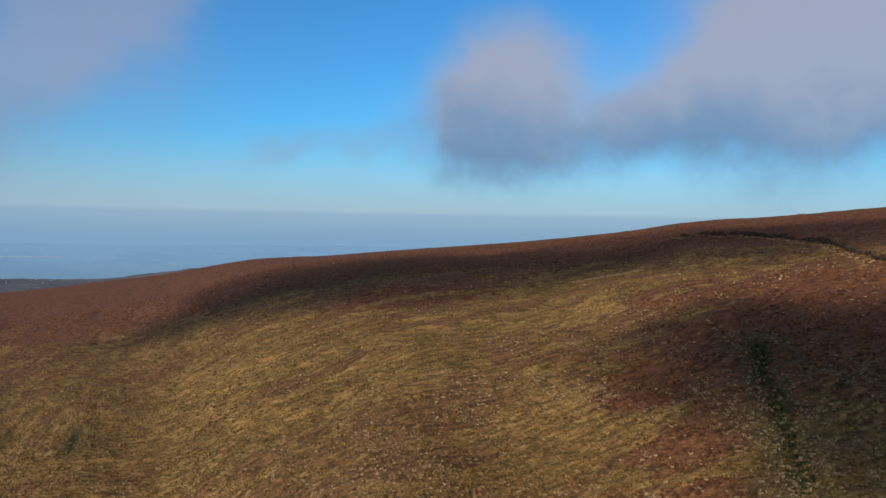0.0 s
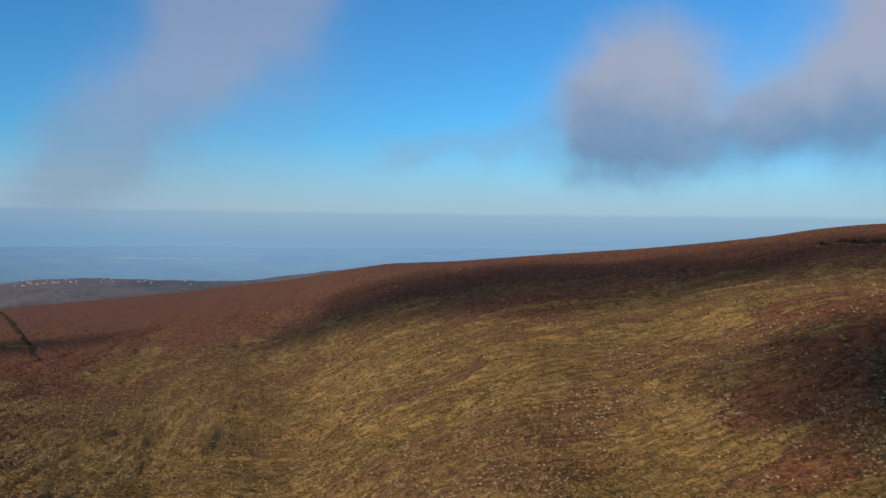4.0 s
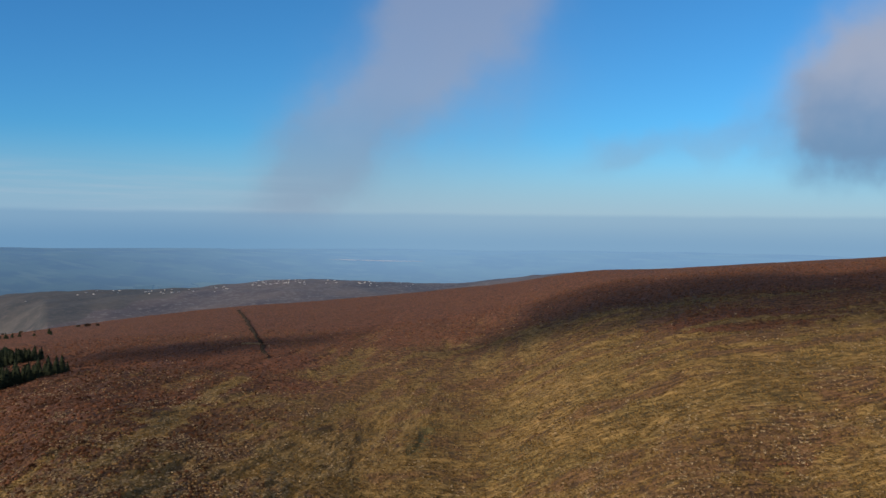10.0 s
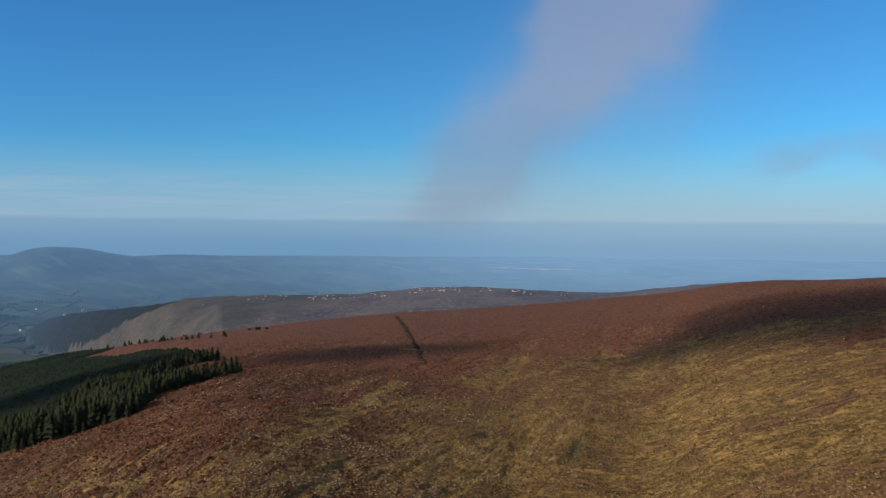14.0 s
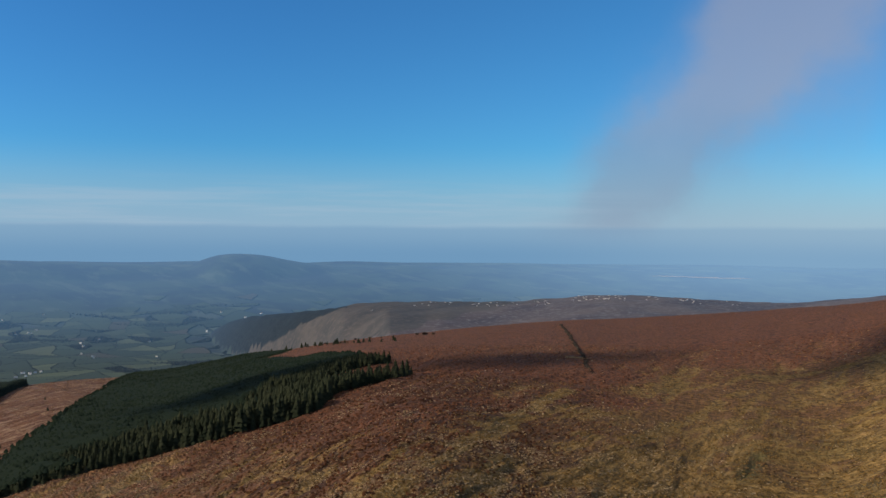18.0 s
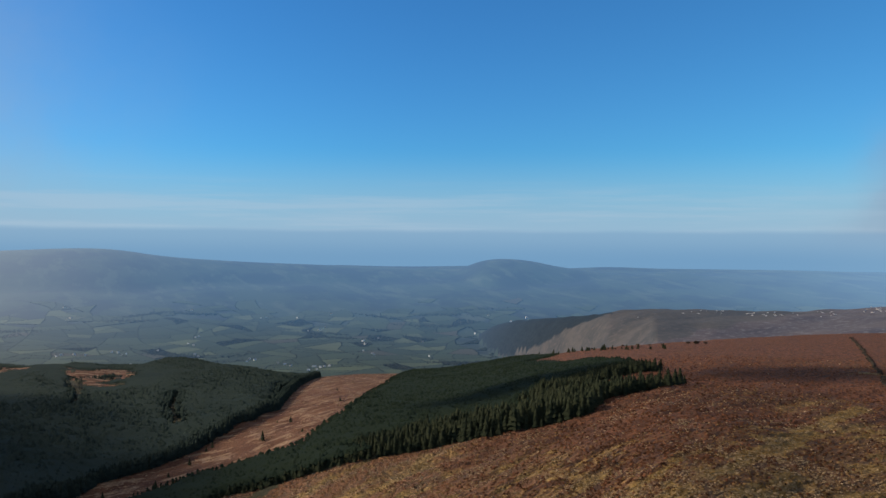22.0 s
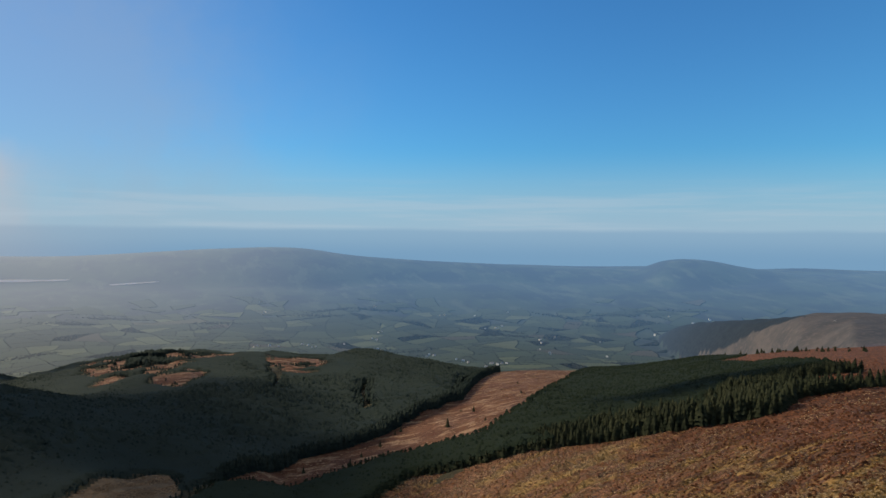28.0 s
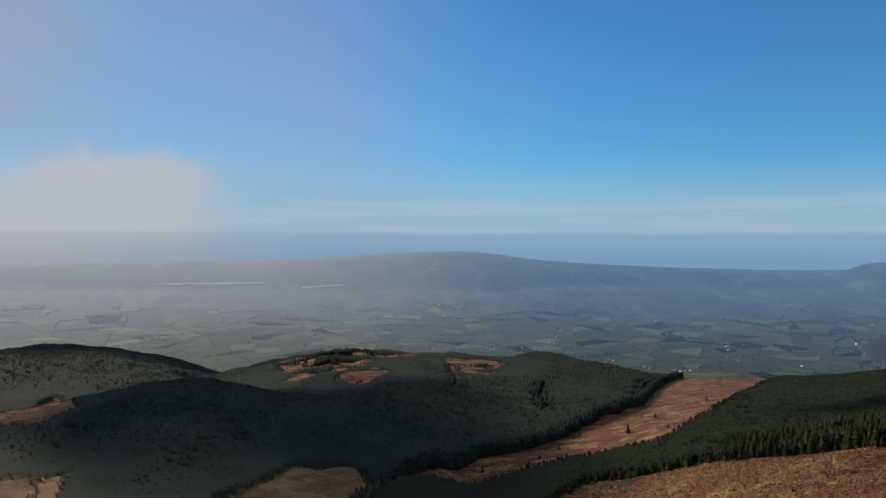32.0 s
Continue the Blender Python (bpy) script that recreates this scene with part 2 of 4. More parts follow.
def plant_material(name, low, high, size=0.3, spread=0.35, soft=0.0):
    m, n, b = material(name)
    p = position(n)
    g = n.add("ShaderNodeNewGeometry").outputs["Random Per Island"]
    f = n.noise(p, size, 3.0)
    b.inputs["Specular IOR Level"].default_value = 0.06
    s = n.math("ADD", n.math("MULTIPLY", g, 0.6), n.math("MULTIPLY", f, 0.5))
    n.put(b.inputs["Base Color"], n.mix(n.ramp(s, 0.5 - spread, 0.5 + spread), low, high))
    if soft:      # needles and blades stand every way and take the light from above as well
        up = n.add("ShaderNodeVectorMath", operation="MULTIPLY_ADD")
        n.put(up.inputs[0], n.add("ShaderNodeNewGeometry").outputs["Normal"])
        up.inputs[1].default_value, up.inputs[2].default_value = (1 - soft,) * 3, (0, 0, soft)
        norm = n.add("ShaderNodeVectorMath", operation="NORMALIZE")
        n.put(norm.inputs[0], up.outputs[0])
        n.put(b.inputs["Normal"], norm.outputs[0])
    return m


def soil_material(name, low, high, pale, size=0.12):
    m, n, b = material(name)
    p = position(n)
    a, f = n.noise(n.scaled(p, (1, 0.45, 1)), size, 5.0, 0.6), n.noise(p, size * 9, 4.0, 0.65)
    c = n.mix(n.ramp(a, 0.32, 0.68), low, high)
    c = n.mix(n.ramp(f, 0.52, 0.75, 0.0, 0.7), c, pale)
    n.put(b.inputs["Base Color"], c)
    bump(n, b, f, 0.8, 1.0)
    return m


def russet_material():
    """Dead bracken with pale lines of grass along the slope."""
    m, n, b = material("bracken_and_grass")
    p = position(n)
    a, f = n.noise(p, 0.05, 5.0, 0.6), n.noise(p, 0.8, 4.0, 0.7)
    lines = n.noise(n.scaled(p, (1.0, 0.22, 1.0)), 0.22, 5.0, 0.65)
    c = n.mix(n.ramp(a, 0.35, 0.65), (0.10, 0.042, 0.023), (0.165, 0.08, 0.043))
    c = n.mix(n.ramp(f, 0.4, 0.6, 0.5, 0.0), c, (0.05, 0.026, 0.015))
    c = n.mix(n.math("MULTIPLY", n.ramp(lines, 0.5, 0.62), n.ramp(f, 0.35, 0.6, 0.3, 0.95)), c, (0.34, 0.23, 0.14))
    n.put(b.inputs["Base Color"], c)
    bump(n, b, f, 0.9, 1.0)
    return m


HAZE_GLOW, HAZE_GLOW_NORTH, HAZE_GLOW_WEST, HAZE_GLOW_FROM = (0.046, 0.106, 0.196, 1), (0.122, 0.232, 0.375, 1), (0.16, 0.19, 0.235, 1), (1950, 4500)   # haze painted as emission on far surfaces, standing in for light scattered in the air


def with_painted_haze(n, b):
    # painted haze: the surface itself emits, more strongly with distance
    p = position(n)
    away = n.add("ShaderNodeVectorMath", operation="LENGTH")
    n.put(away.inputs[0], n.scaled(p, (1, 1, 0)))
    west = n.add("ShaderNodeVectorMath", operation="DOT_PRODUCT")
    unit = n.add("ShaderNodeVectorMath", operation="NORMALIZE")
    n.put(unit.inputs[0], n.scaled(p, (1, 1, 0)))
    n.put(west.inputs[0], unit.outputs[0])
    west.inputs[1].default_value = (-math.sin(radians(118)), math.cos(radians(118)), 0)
    tint = n.mix(n.ramp(west.outputs["Value"], 0.42, -0.1), HAZE_GLOW, HAZE_GLOW_NORTH)
    n.put(b.inputs["Emission Color"], n.mix(n.ramp(west.outputs["Value"], 0.74, 0.99), tint, HAZE_GLOW_WEST))
    n.put(b.inputs["Emission Strength"], n.ramp(away.outputs["Value"], *HAZE_GLOW_FROM, 0.12, 1.25))


def far_material():
    """Country on the horizon; its paling with distance into mist is painted as emission."""
    m, n, b = material("far_country")
    p = position(n)
    woods = n.noise(p, 0.0045, 5.0, 0.6)
    strips = n.noise(n.scaled(p, (0.4, 1.0, 1.0)), 0.012, 4.0, 0.6)
    c = n.mix(n.ramp(woods, 0.42, 0.6), (0.032, 0.05, 0.04), (0.02, 0.03, 0.034))
    c = n.mix(n.ramp(strips, 0.52, 0.66, 0.0, 0.7), c, (0.055, 0.075, 0.055))
    n.put(b.inputs["Base Color"], c)
    with_painted_haze(n, b)
    return m


MOOR = moor_material()
NEEDLES = plant_material("spruce_needles", (0.0145, 0.0255, 0.0225), (0.030, 0.045, 0.037), 0.02, 0.4, 0.87)
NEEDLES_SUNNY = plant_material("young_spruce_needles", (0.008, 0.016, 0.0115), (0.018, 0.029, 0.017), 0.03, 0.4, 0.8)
# lighter olive copy for the front rows: sunlight painted into the needle colour
NEEDLES_PAINTED_SUN = plant_material("spruce_needles_painted_sun", (0.014, 0.021, 0.012), (0.042, 0.050, 0.027), 0.05, 0.4, 0.82)
BARK = plant_material("bark", (0.05, 0.035, 0.025), (0.10, 0.075, 0.055))
FLOOR_FOREST = soil_material("forest_floor", (0.03, 0.028, 0.016), (0.05, 0.05, 0.025), (0.09, 0.07, 0.035))
RUSSET = russet_material()
FELLED = soil_material("felled_ground", (0.13, 0.085, 0.045), (0.22, 0.15, 0.08), (0.44, 0.34, 0.21), 0.2)
FAR = far_material()


def ridge_material():
    """Heath, rough grass and woods on the rocky ridge, with haze painted on as emission."""
    m, n, b = material("heath_on_the_ridge")
    p = position(n)
    turf = n.add("ShaderNodeAttribute", attribute_name="turf").outputs["Fac"]
    wood = n.add("ShaderNodeAttribute", attribute_name="wood").outputs["Fac"]
    a, f = n.noise(n.scaled(p, (1, 0.45, 1)), 0.011, 5.0, 0.6), n.noise(p, 0.09, 4.0, 0.65)
    heath = n.mix(n.ramp(a, 0.32, 0.68), (0.045, 0.036, 0.042), (0.095, 0.075, 0.07))
    heath = n.mix(n.ramp(f, 0.5, 0.66, 0.0, 0.7), heath, (0.15, 0.138, 0.138))
    sward = n.mix(n.ramp(a, 0.32, 0.68), (0.036, 0.036, 0.034), (0.072, 0.064, 0.055))
    sward = n.mix(n.ramp(f, 0.48, 0.66, 0.0, 0.6), sward, (0.10, 0.084, 0.074))
    c = n.mix(n.ramp(n.math("MULTIPLY_ADD", n.math("SUBTRACT", a, 0.5), 0.8, turf), 0.35, 0.65), heath, sward)
    trees = n.mix(n.ramp(f, 0.35, 0.65), (0.004, 0.008, 0.010), (0.012, 0.018, 0.020))
    c = n.mix(n.ramp(wood, 0.42, 0.58), c, trees)
    n.put(b.inputs["Base Color"], c)
    with_painted_haze(n, b)
    return m


RIDGE = ridge_material()

# ---- the lie of the land: plan angles in degrees to the left of north, distances in metres ----

def curve(a, xs, ys):
    """A smooth curve through a few knots."""
    xs, ys = np.array(xs, float), np.array(ys, float)
    i = np.clip(np.searchsorted(xs, a) - 1, 0, len(xs) - 2)
    h = xs[i + 1] - xs[i]
    s = np.clip((a - xs[i]) / h, 0, 1)
    d = np.gradient(ys, xs)
    return ((1 + 2 * s) * (1 - s) ** 2 * ys[i] + s * (1 - s) ** 2 * h * d[i]
            + s * s * (3 - 2 * s) * ys[i + 1] - s * s * (1 - s) * h * d[i + 1])


def step(a, lo, hi):
    s = np.clip((a - lo) / (hi - lo), 0, 1)
    return s * s * (3 - 2 * s)


def slope(deg):
    return np.tan(np.radians(deg))


def waves(x, y, size, seed, n=7):
    """Gentle rolling relief of about one unit, with forms of the given size."""
    rng = np.random.RandomState(seed)
    out = np.zeros_like(x)
    for k in range(n):
        a, ph, w = rng.uniform(0, 6.28), rng.uniform(0, 6.28), 6.28 / size * rng.uniform(0.6, 1.7)
        out = out + np.sin(w * (x * np.cos(a) + y * np.sin(a)) + ph + 1.3 * np.sin(0.37 * w * (x * np.sin(a) - y * np.cos(a)) + 2 * ph))
    return out / n ** 0.5


def vnoise(x, y, seed=0):
    """Smooth random relief between 0 and 1 with forms about one unit wide."""
    x, y = np.asarray(x, float), np.asarray(y, float)
    xi, yi = np.floor(x).astype(np.int64), np.floor(y).astype(np.int64)
    fx, fy = x - xi, y - yi
    fx, fy = fx * fx * (3 - 2 * fx), fy * fy * (3 - 2 * fy)

    def at(i, j):
        h = (i * 374761393 + j * 668265263 + seed * 974634777) & 0xFFFFFFFF
        h = ((h ^ (h >> 13)) * 1274126177) & 0xFFFFFFFF
        return ((h ^ (h >> 16)) & 0xFFFF) / 65535.0

    return ((at(xi, yi) * (1 - fx) + at(xi + 1, yi) * fx) * (1 - fy) + (at(xi, yi + 1) * (1 - fx) + at(xi + 1, yi + 1) * fx) * fy)


def fbm(x, y, seed=0, octaves=4):
    out, amp, tot = 0.0, 1.0, 0.0
    for k in range(octaves):
        out, tot = out + amp * vnoise(x, y, seed + 17 * k), tot + amp
        x, y, amp = x * 2.03 + 7.1, y * 2.03 - 3.7, amp * 0.55
    return out / tot


def form(r, e, rc, front, back):
    """A hill: its skyline lies at the slope e and the distance rc, and it rounds off before and behind."""
    d = r - rc
    return e * r - np.where(d < 0, front, back) * d * d


def moor(a, r):
    e = slope(curve(a, [-75, -50, -27.4, -21, -15.4, -13.6, -7.4, 2.4, 7.7, 13, 15.2, 17.8, 21, 26.7, 32, 36.3, 41.3, 46, 51.5, 57, 63, 70, 78, 90, 120],
                    [2.2, 2.2, 1.56, 0.92, 0.42, 0.09, -0.72, -1.62, -2.08, -2.45, -2.82, -3.32, -3.72, -4.35, -4.8, -5.07, -5.5, -5.98, -6.55, -7.4, -8.35, -8.6, -9.6, -11, -12]))
    rc = curve(a, [-75, -5, 8, 15, 23, 36, 50, 64, 75, 81, 90, 120], [700, 700, 760, 900, 1090, 1120, 930, 980, 940, 860, 760, 650])
    q = curve(a, [-75, -18, -5, 1, 8, 12.3, 16.8, 23, 28, 33, 38, 43, 48, 52, 64, 75, 81, 90, 120],
              [2.4e-4, 2.4e-4, 2.25e-4, 2.05e-4, 1.85e-4, 1.58e-4, 1.32e-4, 8.4e-5, 7.3e-5, 6.6e-5, 6.3e-5, 6.6e-5, 7.6e-5, 8.8e-5, 1.0e-4, 1.65e-4, 2.6e-4, 4.2e-4, 5e-4])
    return form(r, e, rc, q, 3e-4)


def plain(a, r):
    rise = step(r, 2500, 4850)
    return -330 + 205 * rise + 6 * waves(r * np.cos(np.radians(a)), r * np.sin(np.radians(a)), 900, 3)


def hill_b(a, r):
    e = slope(curve(a, [60, 66, 70, 73.2, 76.6, 80.4, 83.8, 87.7, 92.7, 95.7, 98, 104, 120], [-11, -9.4, -9.0, -8.75, -8.08, -7.65, -7.7, -7.46, -7.26, -7.44, -7.7, -9, -11]))
    return form(r, e, 1060, curve(a, [60, 70, 75, 81, 89, 120], [1.0e-4, 1.0e-4, 1.3e-4, 1.85e-4, 2.0e-4, 2.0e-4]), 3e-4)


def hill_c(a, r):
    e = slope(curve(a, [80, 88, 91.2, 94.4, 98.4, 101, 106, 111, 115, 130], [-15.5, -12.2, -11.35, -10.95, -10.15, -9.65, -9.1, -9.35, -9.9, -10]))
    return form(r, e, 690, 5.0e-4, 3e-4)


def hill_d(a, r):
    e = slope(curve(a, [90, 98, 103.2, 106.3, 109.3, 114, 130], [-11, -9.2, -8.15, -7.22, -6.58, -6.42, -6.4]))
    return form(r, e, 1150, 2.5e-4, 3e-4)


def ridge_r(a, r):
    e = slope(curve(a, [5, 15.4, 18.3, 22, 25.7, 30.3, 33.7, 39, 44.7, 49.3, 52.4, 55, 57.5, 59, 61, 70], [-2.6, -2.9, -3.27, -3.64, -3.63, -3.46, -3.46, -3.95, -4.04, -4.15, -4.6, -4.85, -5.15, -5.7, -7.5, -12]))
    rc = np.interp(a, [5, 51, 60, 70], [2000, 2000, 3000, 3000])
    return form(r, e, rc, np.interp(a, [5, 48, 54, 62, 70], [1.6e-4, 1.6e-4, 8e-4, 2.2e-3, 2.2e-3]), 4e-4)


def hills_far(a, r):
    e = slope(curve(a, [-80, 0, 20, 37.3, 43.6, 46.7, 48.6, 51.5, 54.3, 56.2, 59.2, 60.6, 63.5, 70.5, 76, 80.2, 83, 88.8, 92.3, 98, 103, 118, 140],
                    [-2.6, -2.6, -2.4, -2.15, -1.95, -1.68, -1.85, -1.75, -1.4, -1.05, -1.1, -1.55, -1.65, -1.4, -1.17, -0.85, -0.46, -0.5, -0.7, -1.0, -1.0, -1.2, -2]))
    return form(r, e, 4450, 4.5e-4, 6e-4)


GULLIES = [  # plan points (x, y) of a stream cut, its depth and half width
    ([(75, 172), (79, 190), (84, 207), (88, 232), (96, 258)], 2.6, 4.0),
    ([(-117, 264), (-120, 279), (-124, 294)], 0.9, 1.5),
]


def from_line(x, y, pts):
    best = np.full(np.shape(x), 1e9)
    for (ax, ay), (bx, by) in zip(pts, pts[1:]):
        dx, dy = bx - ax, by - ay
        s = np.clip(((x - ax) * dx + (y - ay) * dy) / (dx * dx + dy * dy), 0, 1)
        best = np.minimum(best, np.hypot(x - ax - s * dx, y - ay - s * dy))
    return best


def side_share(x, y):
    """1 to the east of the hollow, 0 to the west."""
    return step(x + 12 * (vnoise(x / 30, y / 30, 8) - 0.5), -140, -92)


def bands(x, y):
    """The long strips in which heather and grass lie on the slope, between 0 and 1."""
    def strip(deg, seed):
        c, q = math.cos(radians(deg)), math.sin(radians(deg))
        u, v = x * c + y * q, -x * q + y * c
        v = v + 14 * (fbm(u / 60, v / 60, seed + 5, 2) - 0.5)
        return fbm(u / 70, v / 9, seed, 4)
    w = side_share(x, y)
    return strip(105, 31) * (1 - w) + strip(24, 47) * w


def height(x, y):
    """The height of the land, and which form it belongs to: 0 moor, 1 plain, 2 hill b, 3 hill c, 4 hill d, 5 rocky ridge, 6 far hills."""
    x, y = np.asarray(x, float), np.asarray(y, float)
    r, a = np.hypot(x, y), np.degrees(np.arctan2(-x, y))
    a = np.where(a < -120, a + 360, a)
    m = moor(a, r)
    m = np.where(r < 190, m + (-105 - m) * (1 - step(r, 60, 190)), m)
    near = step(r, 60, 160) * (1 - step(r, 900, 1500))
    m = m + near * (1.6 * (fbm(x / 26, y / 26, 11, 5) - 0.5) + 0.4 * (fbm(x / 5.0, y / 5.0, 12, 2) - 0.5) + 0.8 * waves(x, y, 85, 13) * (1 - step(r, 400, 650)))
    m = m - near * (1 - step(r, 500, 800)) * 0.9 * step(bands(x, y), 0.56, 0.66)
    for pts, deep, half in GULLIES:
        m = m - deep * np.exp(-(from_line(x, y, pts) / half) ** 2)
    layers = [m, plain(a, r), hill_b(a, r), hill_c(a, r), hill_d(a, r), ridge_r(a, r), hills_far(a, r)]
    lump = 2.0 * waves(x, y, 130, 21) + 0.8 * waves(x, y, 40, 22)
    for k in (2, 3, 4, 5):
        layers[k] = layers[k] + lump * (1.0 if k < 5 else 0.7)
    for k, lo, hi in ((2, 56, 66), (3, 76, 84), (4, 86, 94)):
        layers[k] = layers[k] - 400 * (1 - step(a, lo, hi)) - 400 * step(a, 125, 150)
    layers[5] = layers[5] - 400 * step(a, 66, 74) - 400 * (1 - step(a, -8, 4))
    layers = np.array(layers)
    return layers.max(axis=0), layers.argmax(axis=0)


# ---- helpers for things ----
def part(name, bm, mat, parent=None, label=""):
    me = bpy.data.meshes.new(name)
    bm.to_mesh(me)
    bm.free()
    me.materials.append(mat)
    ob = new(name, me)
    ob.parent = parent
    return tagged(ob, label) if label else ob


def raw_mesh(name, verts, faces, mats, smooth=False):
    """One mesh from arrays of corners and of faces with the same number of sides."""
    verts, faces = np.asarray(verts, np.float32), np.asarray(faces, np.int32)
    me = bpy.data.meshes.new(name)
    me.vertices.add(len(verts))
    me.vertices.foreach_set("co", verts.ravel())
    k = faces.shape[1]
    me.loops.add(faces.size)
    me.loops.foreach_set("vertex_index", faces.ravel())
    me.polygons.add(len(faces))
    me.polygons.foreach_set("loop_start", np.arange(len(faces), dtype=np.int32) * k)
    me.polygons.foreach_set("loop_total", np.full(len(faces), k, np.int32))
    if smooth:
        me.polygons.foreach_set("use_smooth", np.ones(len(faces), bool))
    for m in mats:
        me.materials.append(m)
    me.update(calc_edges=True)
    return me


def inside(x, y, poly):
    res = np.zeros(np.shape(x), bool)
    for (ax, ay), (bx, by) in zip(poly, poly[1:] + poly[:1]):
        cross = (ay > y) != (by > y)
        res ^= cross & (x < (bx - ax) * (y - ay) / ((by - ay) or 1e-9) + ax)
    return res


def plan(a, r):
    return -r * math.sin(radians(a)), r * math.cos(radians(a))


# ---- plan of what grows where ----
FOREST_A = [(-434, 360), (-397, 346), (-380, 340), (-389, 318), (-384, 292), (-352, 262), (-341, 285), (-332, 314), (-326, 290), (-326, 274), (-330, 256), (-309, 228), (-325, 208), (-340, 190), (-359, 175), (-371, 151), (-386, 121), (-418, 83), (-405, 64), (-370, 20), (-330, -25),
            (-385, -40), (-424, -22), (-466, 78), (-458, 102), (-452, 133), (-503, 181), (-600, 245), (-760, 350), (-853, 408), (-860, 500), (-701, 500), (-650, 440),
            (-600, 412), (-520, 385), (-460, 368)]
STRIP = [(-880, 300), (-595, 163), (-504, 72), (-485, 30), (-447, -3), (-424, -22), (-466, 78), (-458, 102), (-452, 133), (-503, 181), (-853, 405), (-900, 430)]
CLEARED = [(-436, -42), (-412, -64), (-376, -83), (-355, -100), (-325, -88), (-340, -60), (-406, -36)]
BRACKEN_C = [(-700, -290), (-640, -262), (-548, -225), (-500, -235), (-505, -262), (-590, -300)]
BRACKEN_B = [(-1085, -155), (-1100, -60), (-1090, 40), (-1000, 20), (-930, -5), (-850, -30), (-775, -62), (-765, -112), (-860, -128), (-1000, -155)]
BRACKEN_B2 = [(-1000, 50), (-1000, 112), (-870, 112), (-785, 90), (-790, 60), (-870, 48)]
BRACKEN_B3 = [(-788, -40), (-772, -22), (-735, -26), (-708, -34), (-722, -50), (-762, -54)]
OPEN_A = [(-628, 402), (-600, 412), (-520, 385), (-460, 368), (-470, 420), (-545, 474), (-640, 500), (-690, 505)]
CUT_C = [(-390, -207), (-396, -196), (-384, -186), (-368, -192), (-366, -204)]
CUT_C2 = [(-398, -190), (-398, -181), (-366, -172), (-366, -180)]


def cover(x, y, form_no):
    """What covers the land: 0 moor, 1 russet grass and bracken, 2 spruce, 3 ridge heath, 4 far country."""
    r, a = np.hypot(x, y), np.degrees(np.arctan2(-x, y))
    out = np.zeros(np.shape(x), int)
    b = (a > 69.5) & (a < 126) & (r < 1500) & (form_no != 1)
    out[b & ((form_no >= 2) | ((a > 79.5) & (r > np.interp(a, [79, 81, 87, 94], [424, 412, 372, 330]))))] = 2
    out[inside(x, y, FOREST_A)] = 2
    for poly in (STRIP, CLEARED, BRACKEN_C, OPEN_A, CUT_C, CUT_C2):
        out[inside(x, y, poly)] = 0 if poly == OPEN_A else 5 if poly in (CLEARED, CUT_C, CUT_C2) else 1
    rough = fbm(x / 17, y / 17, 14, 4)
    for poly in (BRACKEN_B, BRACKEN_B2, BRACKEN_B3):
        out[inside(x + 34 * (fbm(x / 30, y / 30, 15, 2) - 0.5), y + 34 * (fbm(x / 30, y / 30, 16, 2) - 0.5), poly) & (rough > 0.45)] = 1
    out[(a > 80) & (a < 126) & (r < 330)] = 2
    out[form_no == 5] = 3
    out[(form_no == 1) | (form_no == 6)] = 4
    return out


STREAKS = [[(-241, 332), (-205, 237), (-179, 181), (-175, 162), (-167, 146)], [(26, 325), (52, 329), (71, 334)], [(-206, 389), (-188, 428), (-134, 466)], [(-149, 208), (-171, 296), (-176, 384)],
           [(-123, 228), (-127, 279), (-129, 304)], [(-36, 377), (0, 394), (25, 391)], [(67, 321), (99, 325), (121, 339)]]


def side_of(x, y, pts):
    """Positive to the west of a line."""
    (ax, ay), (bx, by) = pts[0], pts[-1]
    return (by - ay) * (x - ax) - (bx - ax) * (y - ay)


# plan points (x, y) on the moor and the share of grass round them
GRASS_EAST = [(-244, 629, 0.03), (-21, 386, 0.08), (51, 353, 0.4), (89, 320, 0.12), (131, 295, 0.05), (-208, 496, 0.12), (-74, 368, 0.5), (-18, 337, 0.45), (38, 322, 0.85), (68, 303, 0.25), (102, 268, 0.03),
              (-194, 417, 0.28), (-134, 401, 0.5), (-45, 309, 0.5), (-2, 286, 0.9), (26, 283, 0.28), (77, 245, 0.1), (-175, 360, 0.3), (-93, 324, 0.8), (-46, 291, 0.45), (-21, 268, 0.85), (12, 257, 0.3),
              (56, 228, 0.12)]
GRASS_NEAR = [(-133, 293, 0.55), (-73, 273, 0.9), (-20, 235, 0.4), (3, 227, 0.25), (30, 220, 0.7), (55, 195, 0.12), (-97, 251, 0.85), (-50, 230, 0.45), (-8, 199, 0.4), (27, 198, 0.75), (50, 176, 0.12),
              (74, 178, 0.45)]
GRASS_WEST = [(-394, 327, 0.03), (-271, 385, 0.03), (-202, 428, 0.25), (-212, 342, 0.1), (-175, 359, 0.38), (-140, 368, 0.3), (-256, 212, 0.03), (-189, 271, 0.3), (-164, 312, 0.5), (-125, 319, 0.35), (-297, 190, 0.12),
              (-222, 183, 0.14), (-175, 217, 0.28), (-154, 250, 0.5), (-129, 278, 0.5), (-268, 161, 0.21), (-208, 161, 0.21), (-158, 170, 0.42), (-148, 198, 0.3), (-136, 220, 0.62), (-116, 238, 0.65)]
